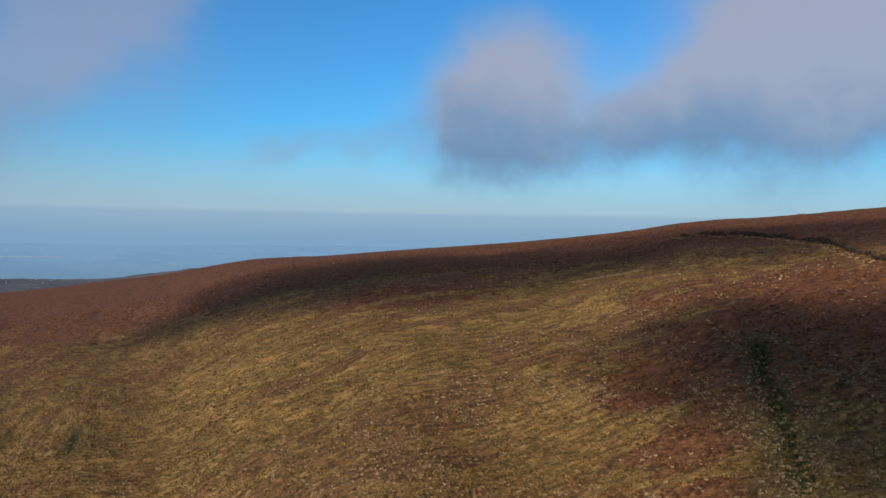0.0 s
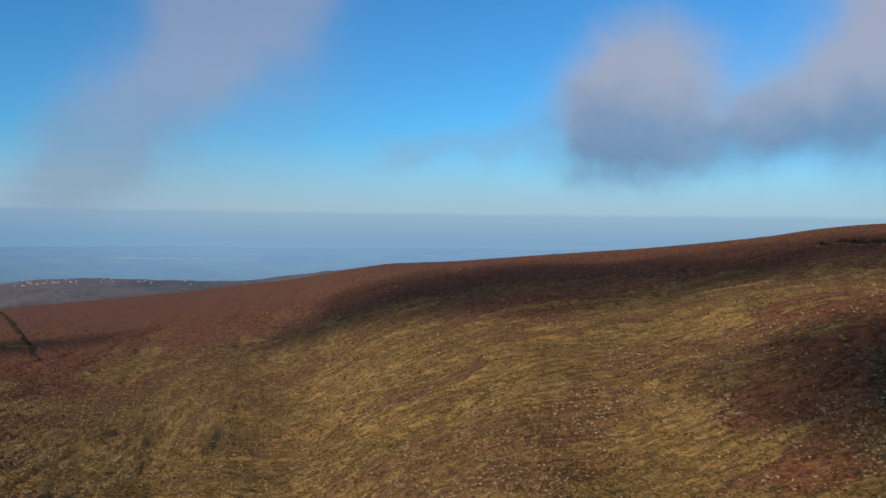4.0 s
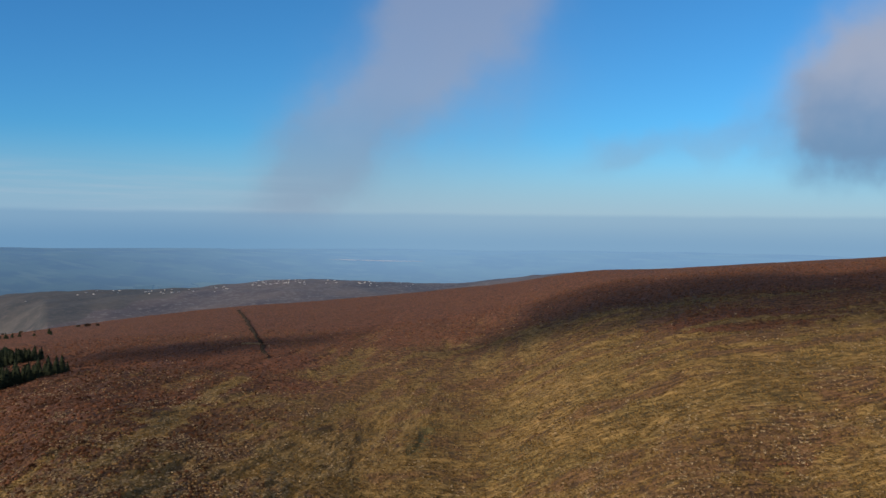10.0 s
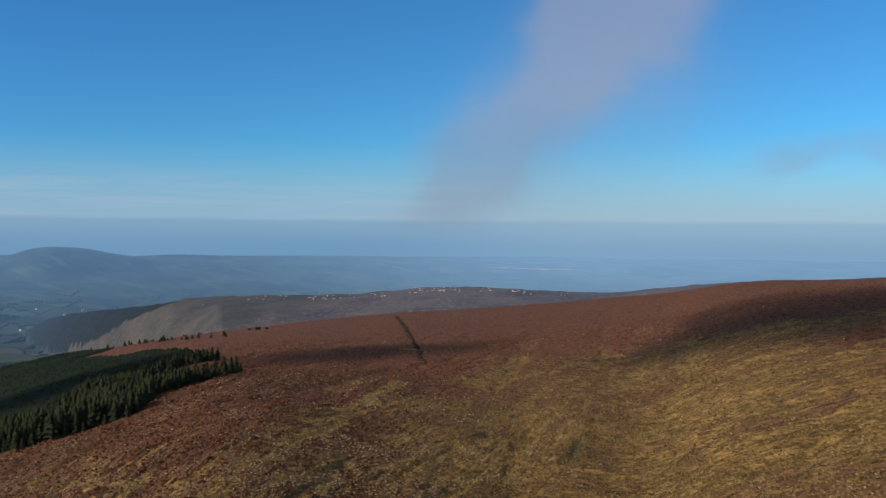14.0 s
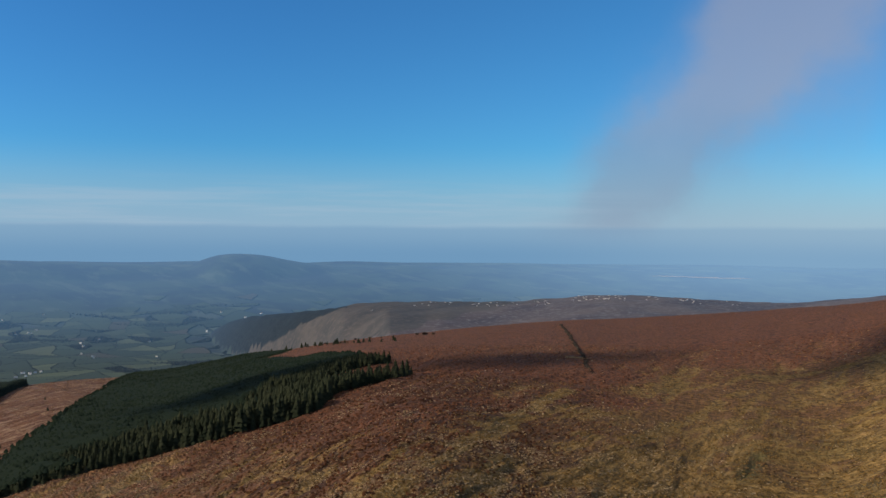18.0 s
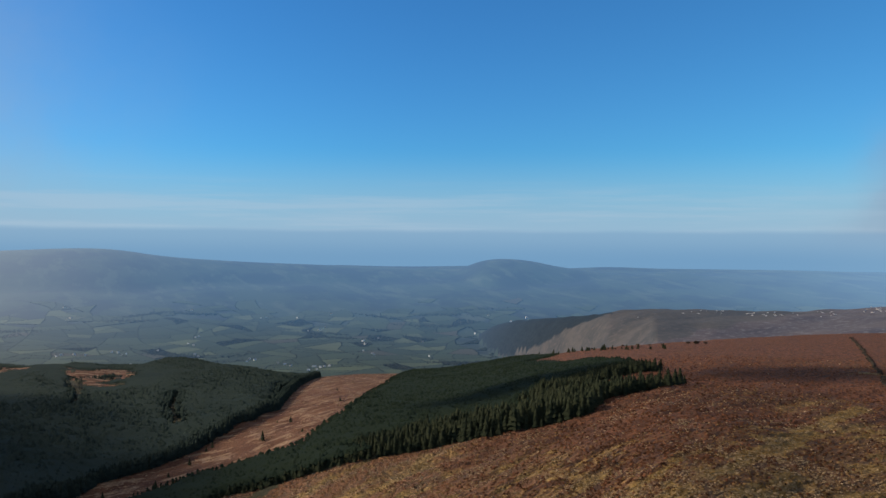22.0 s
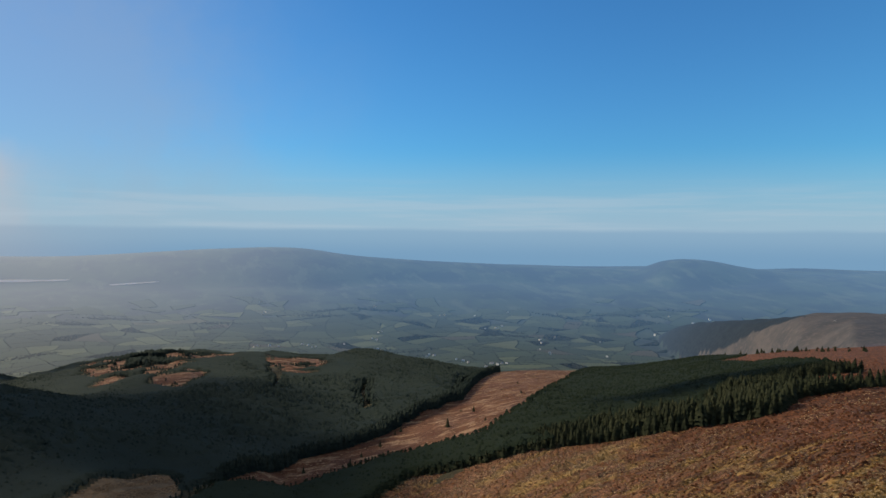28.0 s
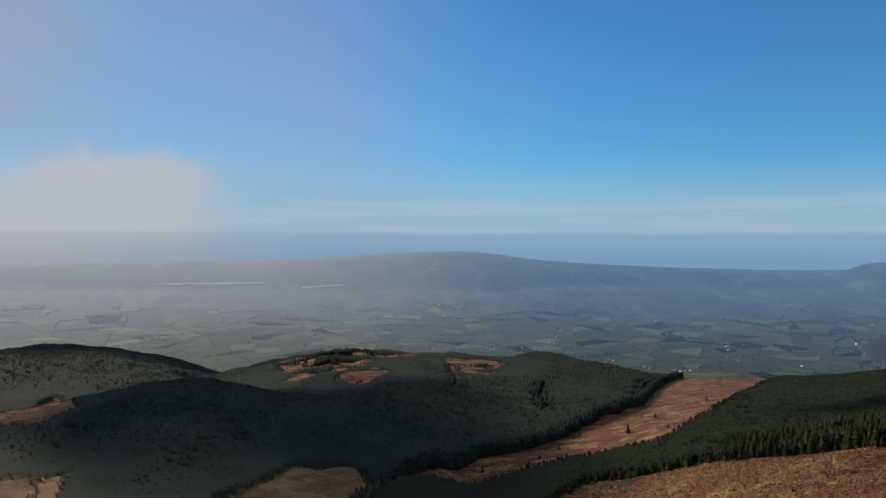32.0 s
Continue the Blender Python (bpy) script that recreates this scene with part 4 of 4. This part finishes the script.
def tufts_on(poly, n, seed, label, turn=90.0):
    """Dry grass on an open piece of ground."""
    rs = np.random.RandomState(seed)
    p = np.array(poly)
    x, y = rs.uniform(p[:, 0].min(), p[:, 0].max(), n), rs.uniform(p[:, 1].min(), p[:, 1].max(), n)
    c, q = math.cos(radians(turn)), math.sin(radians(turn))
    keep = inside(x, y, poly) & (rs.rand(n) < step(fbm((y * c - x * q) / 5, (x * c + y * q) / 28, seed, 3), 0.4, 0.62))
    shapes = [tuft_arrays(4, 0.16, rs, 0.6) for _ in range(4)]
    scatter_mesh("dry_grass", shapes, rows_for(x[keep], y[keep], 0.6, 1.8, 4, 0.02), [DRY], label, "grass")


tufts_on(STRIP, 26000, 51, "pale dry grass in streaks on the russet strip")
tufts_on(CLEARED, 14000, 52, "pale brash and dry grass on the felled ground", -36.0)
tufts_on(BRACKEN_B, 9000, 54, "pale bracken and dry grass on the crest of the wooded hill")
tufts_on(BRACKEN_C, 5000, 53, "pale dry grass on the open hillside")


# ---- old walls across the moor ----
PEAT = plant_material("mossy_dark_stone", (0.022, 0.018, 0.014), (0.075, 0.06, 0.045), 0.4)
PALE_ROCK = plant_material("pale_quartzite", (0.36, 0.35, 0.34), (0.58, 0.57, 0.55), 0.2)


def stone_arrays(rng):
    bm = bmesh.new()
    bmesh.ops.create_icosphere(bm, subdivisions=1, radius=0.5)
    for v in bm.verts:
        v.co *= rng.uniform(0.75, 1.2)
        v.co.z *= 0.7
    out = np.array([v.co[:] for v in bm.verts]), np.array([[v.index for v in f.verts] for f in bm.faces])
    bm.free()
    return out


STONES = [stone_arrays(np.random.RandomState(k + 50)) for k in range(5)]


def rubble_wall(name, pts, wide, tall, mat, label):
    p = along(pts, 0.55)
    p = np.repeat(p, 4, axis=0)
    x = p[:, 0] + RNG.uniform(-wide, wide, len(p)) + 0.8 * waves(p[:, 0], p[:, 1], 30, 61)
    y = p[:, 1] + RNG.uniform(-wide, wide, len(p)) + 0.8 * waves(p[:, 0], p[:, 1], 30, 62)
    rows = rows_for(x, y, 0.5, 1.15, 5, 0.0)
    rows[:, 2] += RNG.uniform(0, tall, len(p)) * (0.75 + 0.3 * waves(x, y, 14, 63))
    ob = scatter_mesh(name, STONES, rows, [mat], label, "wall")
    return ob


rubble_wall("stone_wall", [(134, 478), (150, 470), (163, 450), (170, 420), (172, 400), (170, 358), (171, 330), (174, 300)], 0.8, 2.2, PEAT, "long dark tumbled stone wall winding over the moor")
rubble_wall("stone_wall", [(-522, 712), (-455, 628), (-392, 549), (-345, 490), (-306, 444)], 0.7, 1.6, PEAT, "straight dark tumbled stone wall running down the heather")
rubble_wall("stone_wall", [(-302, 438), (-285, 415), (-268, 395)], 1.1, 0.5, PEAT, "broken end of a dark stone wall sunk in heather")


def verge(name, pts, off, wide, n, label):
    p = along(pts, 0.5)
    k = RNG.randint(0, len(p), n)
    x, y = p[k, 0] - off + RNG.uniform(-wide, wide, n), p[k, 1] - off * 0.6 + RNG.uniform(-wide, wide, n)
    rs = np.random.RandomState(78)
    scatter_mesh(name, [tuft_arrays(5, 0.5, rs) for _ in range(3)], rows_for(x, y, 0.6, 1.4, 3, 0.05), [BLEACHED], label, "grass")


verge("verge_grass", [(134, 478), (150, 470), (163, 450), (170, 420), (172, 400), (170, 358), (171, 330)], 4.0, 2.2, 260, "pale dry grass along the foot of the wall")
verge("verge_grass", [(60, 385), (75, 388), (92, 392)], 0, 1.6, 160, "pale streak of dry grass in the heather")
verge("verge_grass", [(-307, 445), (-318, 440)], 0, 3.0, 160, "pale grass at the broken end of the wall")


RUSHES = plant_material("green_rushes", (0.02, 0.034, 0.013), (0.07, 0.088, 0.034), 0.2, 0.4, 0.5)


def streamside(pts, wide, n, lo, hi, mat, label, seed):
    """Plants crowded along the stream, thinning out from it."""
    rs = np.random.RandomState(seed)
    p = along(pts, 0.5)
    k = rs.randint(0, len(p), n)
    x, y = p[k, 0] + rs.normal(size=n) * wide, p[k, 1] + rs.normal(size=n) * wide
    scatter_mesh("stream_grass", [tuft_arrays(6, 0.6, rs) for _ in range(3)], rows_for(x, y, lo, hi, 3, 0.0), [mat], label, "grass")


streamside(GULLIES[0][0], 1.5, 420, 0.6, 1.5, RUSHES, "dark green rushes in the bed of the moorland stream", 5)
streamside(GULLIES[0][0][:4], 6.0, 420, 0.5, 1.2, BLEACHED, "pale tussocks along the moorland stream", 6)


# ---- single trees ----
def bush_arrays(rng, n=26):
    """A rounded bush one metre tall made of many small leaf clumps."""
    v, f = [], []
    for _ in range(n):
        d = rng.normal(size=3)
        d /= np.linalg.norm(d)
        c = d * rng.uniform(0.2, 0.5) * (0.9, 0.9, 0.75) + (0, 0, 0.5)
        o = len(v)
        for j in range(4):
            w = rng.normal(size=3) * 0.13
            v.append(tuple(c + w))
        f += [(o, o + 1, o + 2), (o, o + 2, o + 3), (o + 1, o + 3, o + 2), (o, o + 3, o + 1)]
    return np.array(v), np.array(f)


def tree_template(tall, arrays, mat, label):
    root = tagged(new("spruce_tree"), label, "tree", "trees at the edge of the plantation")
    bm = bmesh.new()
    bmesh.ops.create_cone(bm, cap_ends=True, segments=7, radius1=0.035 * tall, radius2=0.008 * tall, depth=tall * 0.9, matrix=Matrix.Translation((0, 0, tall * 0.43)))
    part("trunk", bm, BARK, root)
    v, f = arrays
    crown = new("crown", raw_mesh("crown", v * tall, f, [mat]))
    crown.parent = root
    return root


def build_edge_trees():
    edge = along(FOREST_A[2:18], 3.4)
    rs = np.random.RandomState(91)
    kinds = [tree_template(5.6, spruce_arrays(8, 10, rs), NEEDLES_PAINTED_SUN, "green spruce at the edge of the plantation") for _ in range(3)]
    spots = [(x + rs.uniform(-1.6, 1.2), y + rs.uniform(-1.5, 1.5), rs.uniform(0.6, 1.25) * (1.0 + 0.4 * float(step(y, 200, 260)))) for x, y in edge]
    # on the open strip, on the ride and along the moor's rim
    lone = [(-498, 126, 1.15), (-535, 156, 0.8), (-488, 148, 0.5), (-488, 80, 0.8), (-458, 56, 0.9), (-461, 30, 0.8), (-517, 100, 0.75), (-512, 95, 0.55), (-545, 150, 0.4),
            (-570, 205, 0.6), (-640, 230, 0.5), (-476, 66, 0.6)]
    for k, (x, y, s) in enumerate(spots + lone):
        z = float(height(np.array([x]), np.array([y]))[0][0])
        m = pose(x, y, z - 0.1, 0, 0, rs.uniform(0, 360))
        src = kinds[k % 3]
        if k < 3:
            ob = src
            ob.matrix_basis = m
        else:
            ob = copy_thing(src, m)
        ob.scale = (s * 1.05, s * 1.05, s)
        if k >= len(spots):
            tagged(ob, "lone dark spruce on the russet open strip", group="lone trees on the strip")
    rim = along([(-800, 470), (-705, 526), (-640, 505), (-585, 486), (-540, 502)], 6.0)
    for k, (x, y) in enumerate(rim):
        x, y = x + rs.uniform(-8, 8), y + rs.uniform(-8, 8)
        z = float(height(np.array([x]), np.array([y]))[0][0])
        ob = copy_thing(kinds[k % 3], pose(x, y, z - 0.1, 0, 0, rs.uniform(0, 360)))
        s = rs.uniform(0.4, 1.0)
        ob.scale = (s * 1.4, s * 1.4, s)
        tagged(ob, "small dark spruce on the rim of the moor", group="small spruces on the rim")
    for k, (x, y, s) in enumerate([(-596, 584, 4.6), (-603, 580, 3.4), (-588, 588, 3.0), (-671, 576, 3), (-690, 572, 2.6), (-640, 580, 2.2), (-655, 578, 2), (-705, 560, 2.8), (-720, 555, 2.5)]):
        z = float(height(np.array([x]), np.array([y]))[0][0])
        root = tagged(new("thorn_bush"), "dark leafless thorn bush on the rim of the moor", "bush", "bushes on the moor's rim")
        root.matrix_basis = pose(x, y, z - 0.2, 0, 0, 40 * k)
        v, f = bush_arrays(np.random.RandomState(k), 60)
        crown = new("crown", raw_mesh("crown", v * s * (1.3, 1.3, 0.8), f, [BARK]))
        crown.parent = root
        bm = bmesh.new()
        bmesh.ops.create_cone(bm, cap_ends=True, segments=6, radius1=0.12, radius2=0.06, depth=s * 0.5, matrix=Matrix.Translation((0, 0, s * 0.25)))
        part("trunk", bm, BARK, root)


build_edge_trees()


# ---- pale rocks along the ridge ----
def build_rocks():
    rs = np.random.RandomState(15)
    shapes = [raw_mesh("rock", v, f, [PALE_ROCK]) for v, f in STONES]
    groups = [(44.5, -4.15, 3.0, 9), (41.0, -4.1, 2.5, 14), (37.5, -4.05, 2.0, 12), (34.0, -3.65, 2.2, 26), (32.5, -3.75, 1.2, 16), (30.0, -3.55, 1.0, 5), (27.5, -3.85, 1.2, 10), (25, -4.0, 1.0, 4)]
    for a0, _, wide, n in groups:
        for _ in range(n):
            a, r = a0 + rs.normal() * wide * 0.5, 2000 - rs.uniform(90, 250)
            x, y = plan(a, r)
            z = float(height(np.array([x]), np.array([y]))[0][0])
            ob = tagged(new("rock_outcrop", shapes[rs.randint(5)]), "pale rock outcrop along the crest of the ridge", "rock", "rocks along the ridge")
            s = rs.uniform(1.3, 3.4)
            ob.matrix_basis = pose(x, y, z + 0.3 * s, 0, 0, rs.uniform(0, 360)) @ Matrix.Diagonal((2.6 * s, 1.3 * s, 0.75 * s, 1))


build_rocks()


# ---- the lowland: fields, hedges, woods, farms, water ----
def field_material():
    m, n, b = material("winter_fields")
    u = n.add("ShaderNodeObjectInfo").outputs["Random"]
    p = position(n)
    f = n.noise(n.scaled(p, (1, 0.3, 1)), 0.02, 4.0)
    c = n.mix(n.ramp(u, 0.0, 0.6, smooth=False), (0.018, 0.031, 0.019), (0.036, 0.054, 0.03))
    c = n.mix(n.ramp(u, 0.72, 0.9), c, (0.072, 0.092, 0.048))
    c = n.mix(n.ramp(u, 0.95, 0.97), c, (0.05, 0.05, 0.036))
    c = n.mix(n.ramp(f, 0.4, 0.7, 0.0, 0.5), c, (0.03, 0.044, 0.03))
    n.put(b.inputs["Base Color"], c)
    # the fields emit too, as painted haze
    with_painted_haze(n, b)
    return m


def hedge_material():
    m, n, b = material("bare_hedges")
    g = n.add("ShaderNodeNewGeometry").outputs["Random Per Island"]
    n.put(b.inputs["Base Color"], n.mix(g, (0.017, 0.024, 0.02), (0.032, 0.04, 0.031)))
    # painted haze lifts the hedges by emission
    with_painted_haze(n, b)
    return m


FIELD, HEDGE = field_material(), hedge_material()
LAND = bpy.data.objects["far_country"]


def knob_arrays(rng):
    """A bare bush far off: eight ragged faces."""
    v = np.array([(0.5, 0, 0), (0, 0.5, 0), (-0.5, 0, 0), (0, -0.5, 0), (0, 0, 0.5), (0, 0, -0.4)]) * rng.uniform(0.75, 1.25, (6, 1))
    f = [(0, 1, 4), (1, 2, 4), (2, 3, 4), (3, 0, 4), (1, 0, 5), (2, 1, 5), (3, 2, 5), (0, 3, 5)]
    return v, np.array(f)


def split_land(poly, rs, least, most):
    """Fields as they come about: a piece of land parted again and again across its length."""
    p = np.array(poly)
    area = 0.5 * abs(np.sum(p[:, 0] * np.roll(p[:, 1], -1) - p[:, 1] * np.roll(p[:, 0], -1)))
    if area < rs.uniform(least, most) or len(poly) > 14:
        return [poly]
    c = p.mean(axis=0)
    _, _, axes = np.linalg.svd(p - c)
    long = axes[0] if rs.rand() < 0.95 else axes[1]
    t = math.atan2(long[1], long[0]) + rs.normal() * 0.2
    nx, ny = math.cos(t), math.sin(t)
    c = c + long * rs.normal() * 0.12 * area ** 0.5
    sides = ([], [])
    for (ax, ay), (bx, by) in zip(poly, poly[1:] + poly[:1]):
        da, db = (ax - c[0]) * nx + (ay - c[1]) * ny, (bx - c[0]) * nx + (by - c[1]) * ny
        sides[int(da > 0)].append((ax, ay))
        if (da > 0) != (db > 0):
            q = da / (da - db)
            cut = (ax + (bx - ax) * q, ay + (by - ay) * q)
            sides[0].append(cut)
            sides[1].append(cut)
    if min(len(sides[0]), len(sides[1])) < 3:
        return [poly]
    return split_land(sides[0], rs, least, most) + split_land(sides[1], rs, least, most)


def bent(poly):
    """A piece of land with edges that wander a little."""
    out = []
    for (ax, ay), (bx, by) in zip(poly, poly[1:] + poly[:1]):
        n = max(1, int(math.hypot(bx - ax, by - ay) / 45))
        out += [(ax + (bx - ax) * k / n, ay + (by - ay) * k / n) for k in range(n)]
    p = np.array(out)
    x, y = p[:, 0], p[:, 1]
    return list(zip(x + 16 * waves(x, y, 330, 91), y + 16 * waves(x, y, 330, 92)))


def build_lowland():
    rs = np.random.RandomState(23)
    fields = split_land([(-3700, -1900), (-1200, -1900), (-1200, 3000), (-3700, 3000)], rs, 4000, 16000)
    fields = [bent(f) for f in fields]
    fields = [f for f in fields if 2080 < math.hypot(f[0][0], f[0][1]) < 3650 and 34 < math.degrees(math.atan2(-f[0][0], f[0][1])) < 121]
    hedge_x, hedge_y, wood_x, wood_y = [], [], [], []
    for poly in fields:
        p = np.array(poly)
        c = p.mean(axis=0)
        if np.hypot(*c) > 3100 + 550 * rs.rand():
            continue
        ring = c + (p - c) * 0.985
        pts = np.vstack([c[None], ring, c + (ring - c) * 0.5])
        z, k = height(pts[:, 0], pts[:, 1])
        n = len(p)
        if rs.rand() < 0.06:      # a wood in place of a field
            lo, hi = p.min(axis=0), p.max(axis=0)
            m = int((hi[0] - lo[0]) * (hi[1] - lo[1]) / 42)
            wx, wy = rs.uniform(lo[0], hi[0], m), rs.uniform(lo[1], hi[1], m)
            ins = inside(wx, wy, poly)
            wood_x.append(wx[ins])
            wood_y.append(wy[ins])
        elif (k == 1).all():
            f = []
            for j in range(n):
                a, b = 1 + j, 1 + (j + 1) % n
                f += [(a, b, a + n), (b, b + n, a + n), (a + n, b + n, 0)]
            v = np.column_stack([pts, z + 2.0])
            ob = new("field", raw_mesh("field", v, f, [FIELD]))
            if ob.data.polygons[0].normal.z < 0:
                ob.data.flip_normals()
            ob.parent = LAND
        thick = rs.uniform(0.25, 1.0)
        for (ax, ay), (bx, by) in zip(poly, poly[1:] + poly[:1]):
            m = int(math.hypot(bx - ax, by - ay) / 2.4 * thick)
            q = rs.uniform(0, 1, m)
            hedge_x.append(ax + (bx - ax) * q + rs.normal(size=m) * 0.8)
            hedge_y.append(ay + (by - ay) * q + rs.normal(size=m) * 0.8)
    for _ in range(34):      # copses
        a, r = rs.uniform(36, 116), rs.uniform(2200, 3400)
        x, y = plan(a, r)
        n = rs.randint(60, 190)
        t = radians(a) + rs.normal() * 0.3
        u, w = rs.normal(size=n) * 50, rs.normal(size=n) * 11
        wood_x.append(x + u * math.cos(t) - w * math.sin(t))
        wood_y.append(y + u * math.sin(t) + w * math.cos(t))
    blobs = [knob_arrays(np.random.RandomState(k + 70)) for k in range(3)]
    for name, xs, ys, lo, hi, label, kind in (("hedgerows", hedge_x, hedge_y, 2.4, 5.0, "dark bare hedges between the fields", "hedge"),
                                              ("copses", wood_x, wood_y, 5.0, 9.0, "dark bare copses among the fields", "wood")):
        x, y = np.concatenate(xs), np.concatenate(ys)
        _, k = height(x, y)
        scatter_mesh(name, blobs, rows_for(x[k == 1], y[k == 1], lo, hi, 3, -1.2), [HEDGE], label, kind)


build_lowland()

WHITEWASH = plant_material("whitewashed_walls", (0.70, 0.69, 0.66), (0.85, 0.84, 0.80))
SLATE = plant_material("weathered_slate", (0.20, 0.22, 0.25), (0.30, 0.32, 0.35))


def house(x, y, turn, s):
    z = float(height(np.array([x]), np.array([y]))[0][0])
    root = tagged(new("farmhouse"), "white rendered farmhouse with a slate roof among hedged fields", "house", "farms in the lowland")
    root.matrix_basis = pose(x, y, z + 1.0, 0, 0, turn)
    bm = bmesh.new()
    bmesh.ops.create_cube(bm, size=1.0, matrix=Matrix.Translation((0, 0, 1.6)) @ Matrix.Diagonal((16 * s, 8 * s, 6.0, 1)))
    part("wall", bm, WHITEWASH, root)
    bm = bmesh.new()
    w, d = 8.4 * s, 4.4 * s
    vs = [bm.verts.new(c) for c in ((-w, -d, 4.5), (w, -d, 4.5), (w, d, 4.5), (-w, d, 4.5), (-w, 0, 4.5 + 0.7 * d), (w, 0, 4.5 + 0.7 * d))]
    for q in ((0, 1, 5, 4), (2, 3, 4, 5), (1, 2, 5), (3, 0, 4), (3, 2, 1, 0)):
        bm.faces.new([vs[i] for i in q])
    part("roof", bm, SLATE, root)
    return root


def build_farms():
    rs = np.random.RandomState(31)
    for _ in range(70):
        a, r = rs.uniform(30, 88), 2230 + 1300 * rs.rand() ** 1.5
        x, y = plan(a, r)
        for k in range(rs.choice([1, 1, 2, 3])):
            px, py = x + k * rs.uniform(-35, 35), y + k * rs.uniform(-25, 25)
            if int(height(np.array([px]), np.array([py]))[1][0]) == 1 and math.hypot(px, py) < 3500:
                house(px, py, a + rs.uniform(-50, 50), rs.uniform(0.28, 0.5))


build_farms()


def water_material(name="lake_painted_sheen", low=(0.62, 0.68, 0.74), high=(0.78, 0.82, 0.86)):
    # the reflected sky is painted into the water's pale base colour
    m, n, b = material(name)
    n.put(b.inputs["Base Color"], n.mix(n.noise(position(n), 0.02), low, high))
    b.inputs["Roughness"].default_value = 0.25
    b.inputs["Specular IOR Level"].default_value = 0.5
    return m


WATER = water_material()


ESTUARY = water_material("estuary_painted_sheen", (0.42, 0.50, 0.58), (0.5, 0.58, 0.66))


def lake(a0, a1, r0, r1, label, mat=WATER):
    u, w = np.meshgrid(np.linspace(0, 1, 40), np.linspace(0, 1, 3))
    a = a0 + (a1 - a0) * u
    bulge = np.sin(np.pi * u) ** 0.5 * (0.8 + 0.2 * waves(u * 100, u * 0, 40, 81))
    r = 0.5 * (r0 + r1) + (r1 - r0) * (w - 0.5) * bulge
    x, y = -r * np.sin(np.radians(a)), r * np.cos(np.radians(a))
    z, _ = height(x, y)
    v = np.stack([x, y, z + 2.0], -1).reshape(-1, 3)
    i = np.arange(u.size).reshape(u.shape)
    f = np.stack([i[:-1, :-1], i[:-1, 1:], i[1:, 1:], i[1:, :-1]], -1).reshape(-1, 4)[:, ::-1]
    tagged(new("water", raw_mesh("water", v, f, [mat])), label, "lake", kind="structure")


lake(97.6, 104.9, 3955, 3985, "sliver of lake in the misty lowland, its bright sheen painted")
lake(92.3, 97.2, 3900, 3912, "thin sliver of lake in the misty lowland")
lake(24.0, 30.5, 4150, 4190, "estuary water under the mist, its pale sheen painted", ESTUARY)
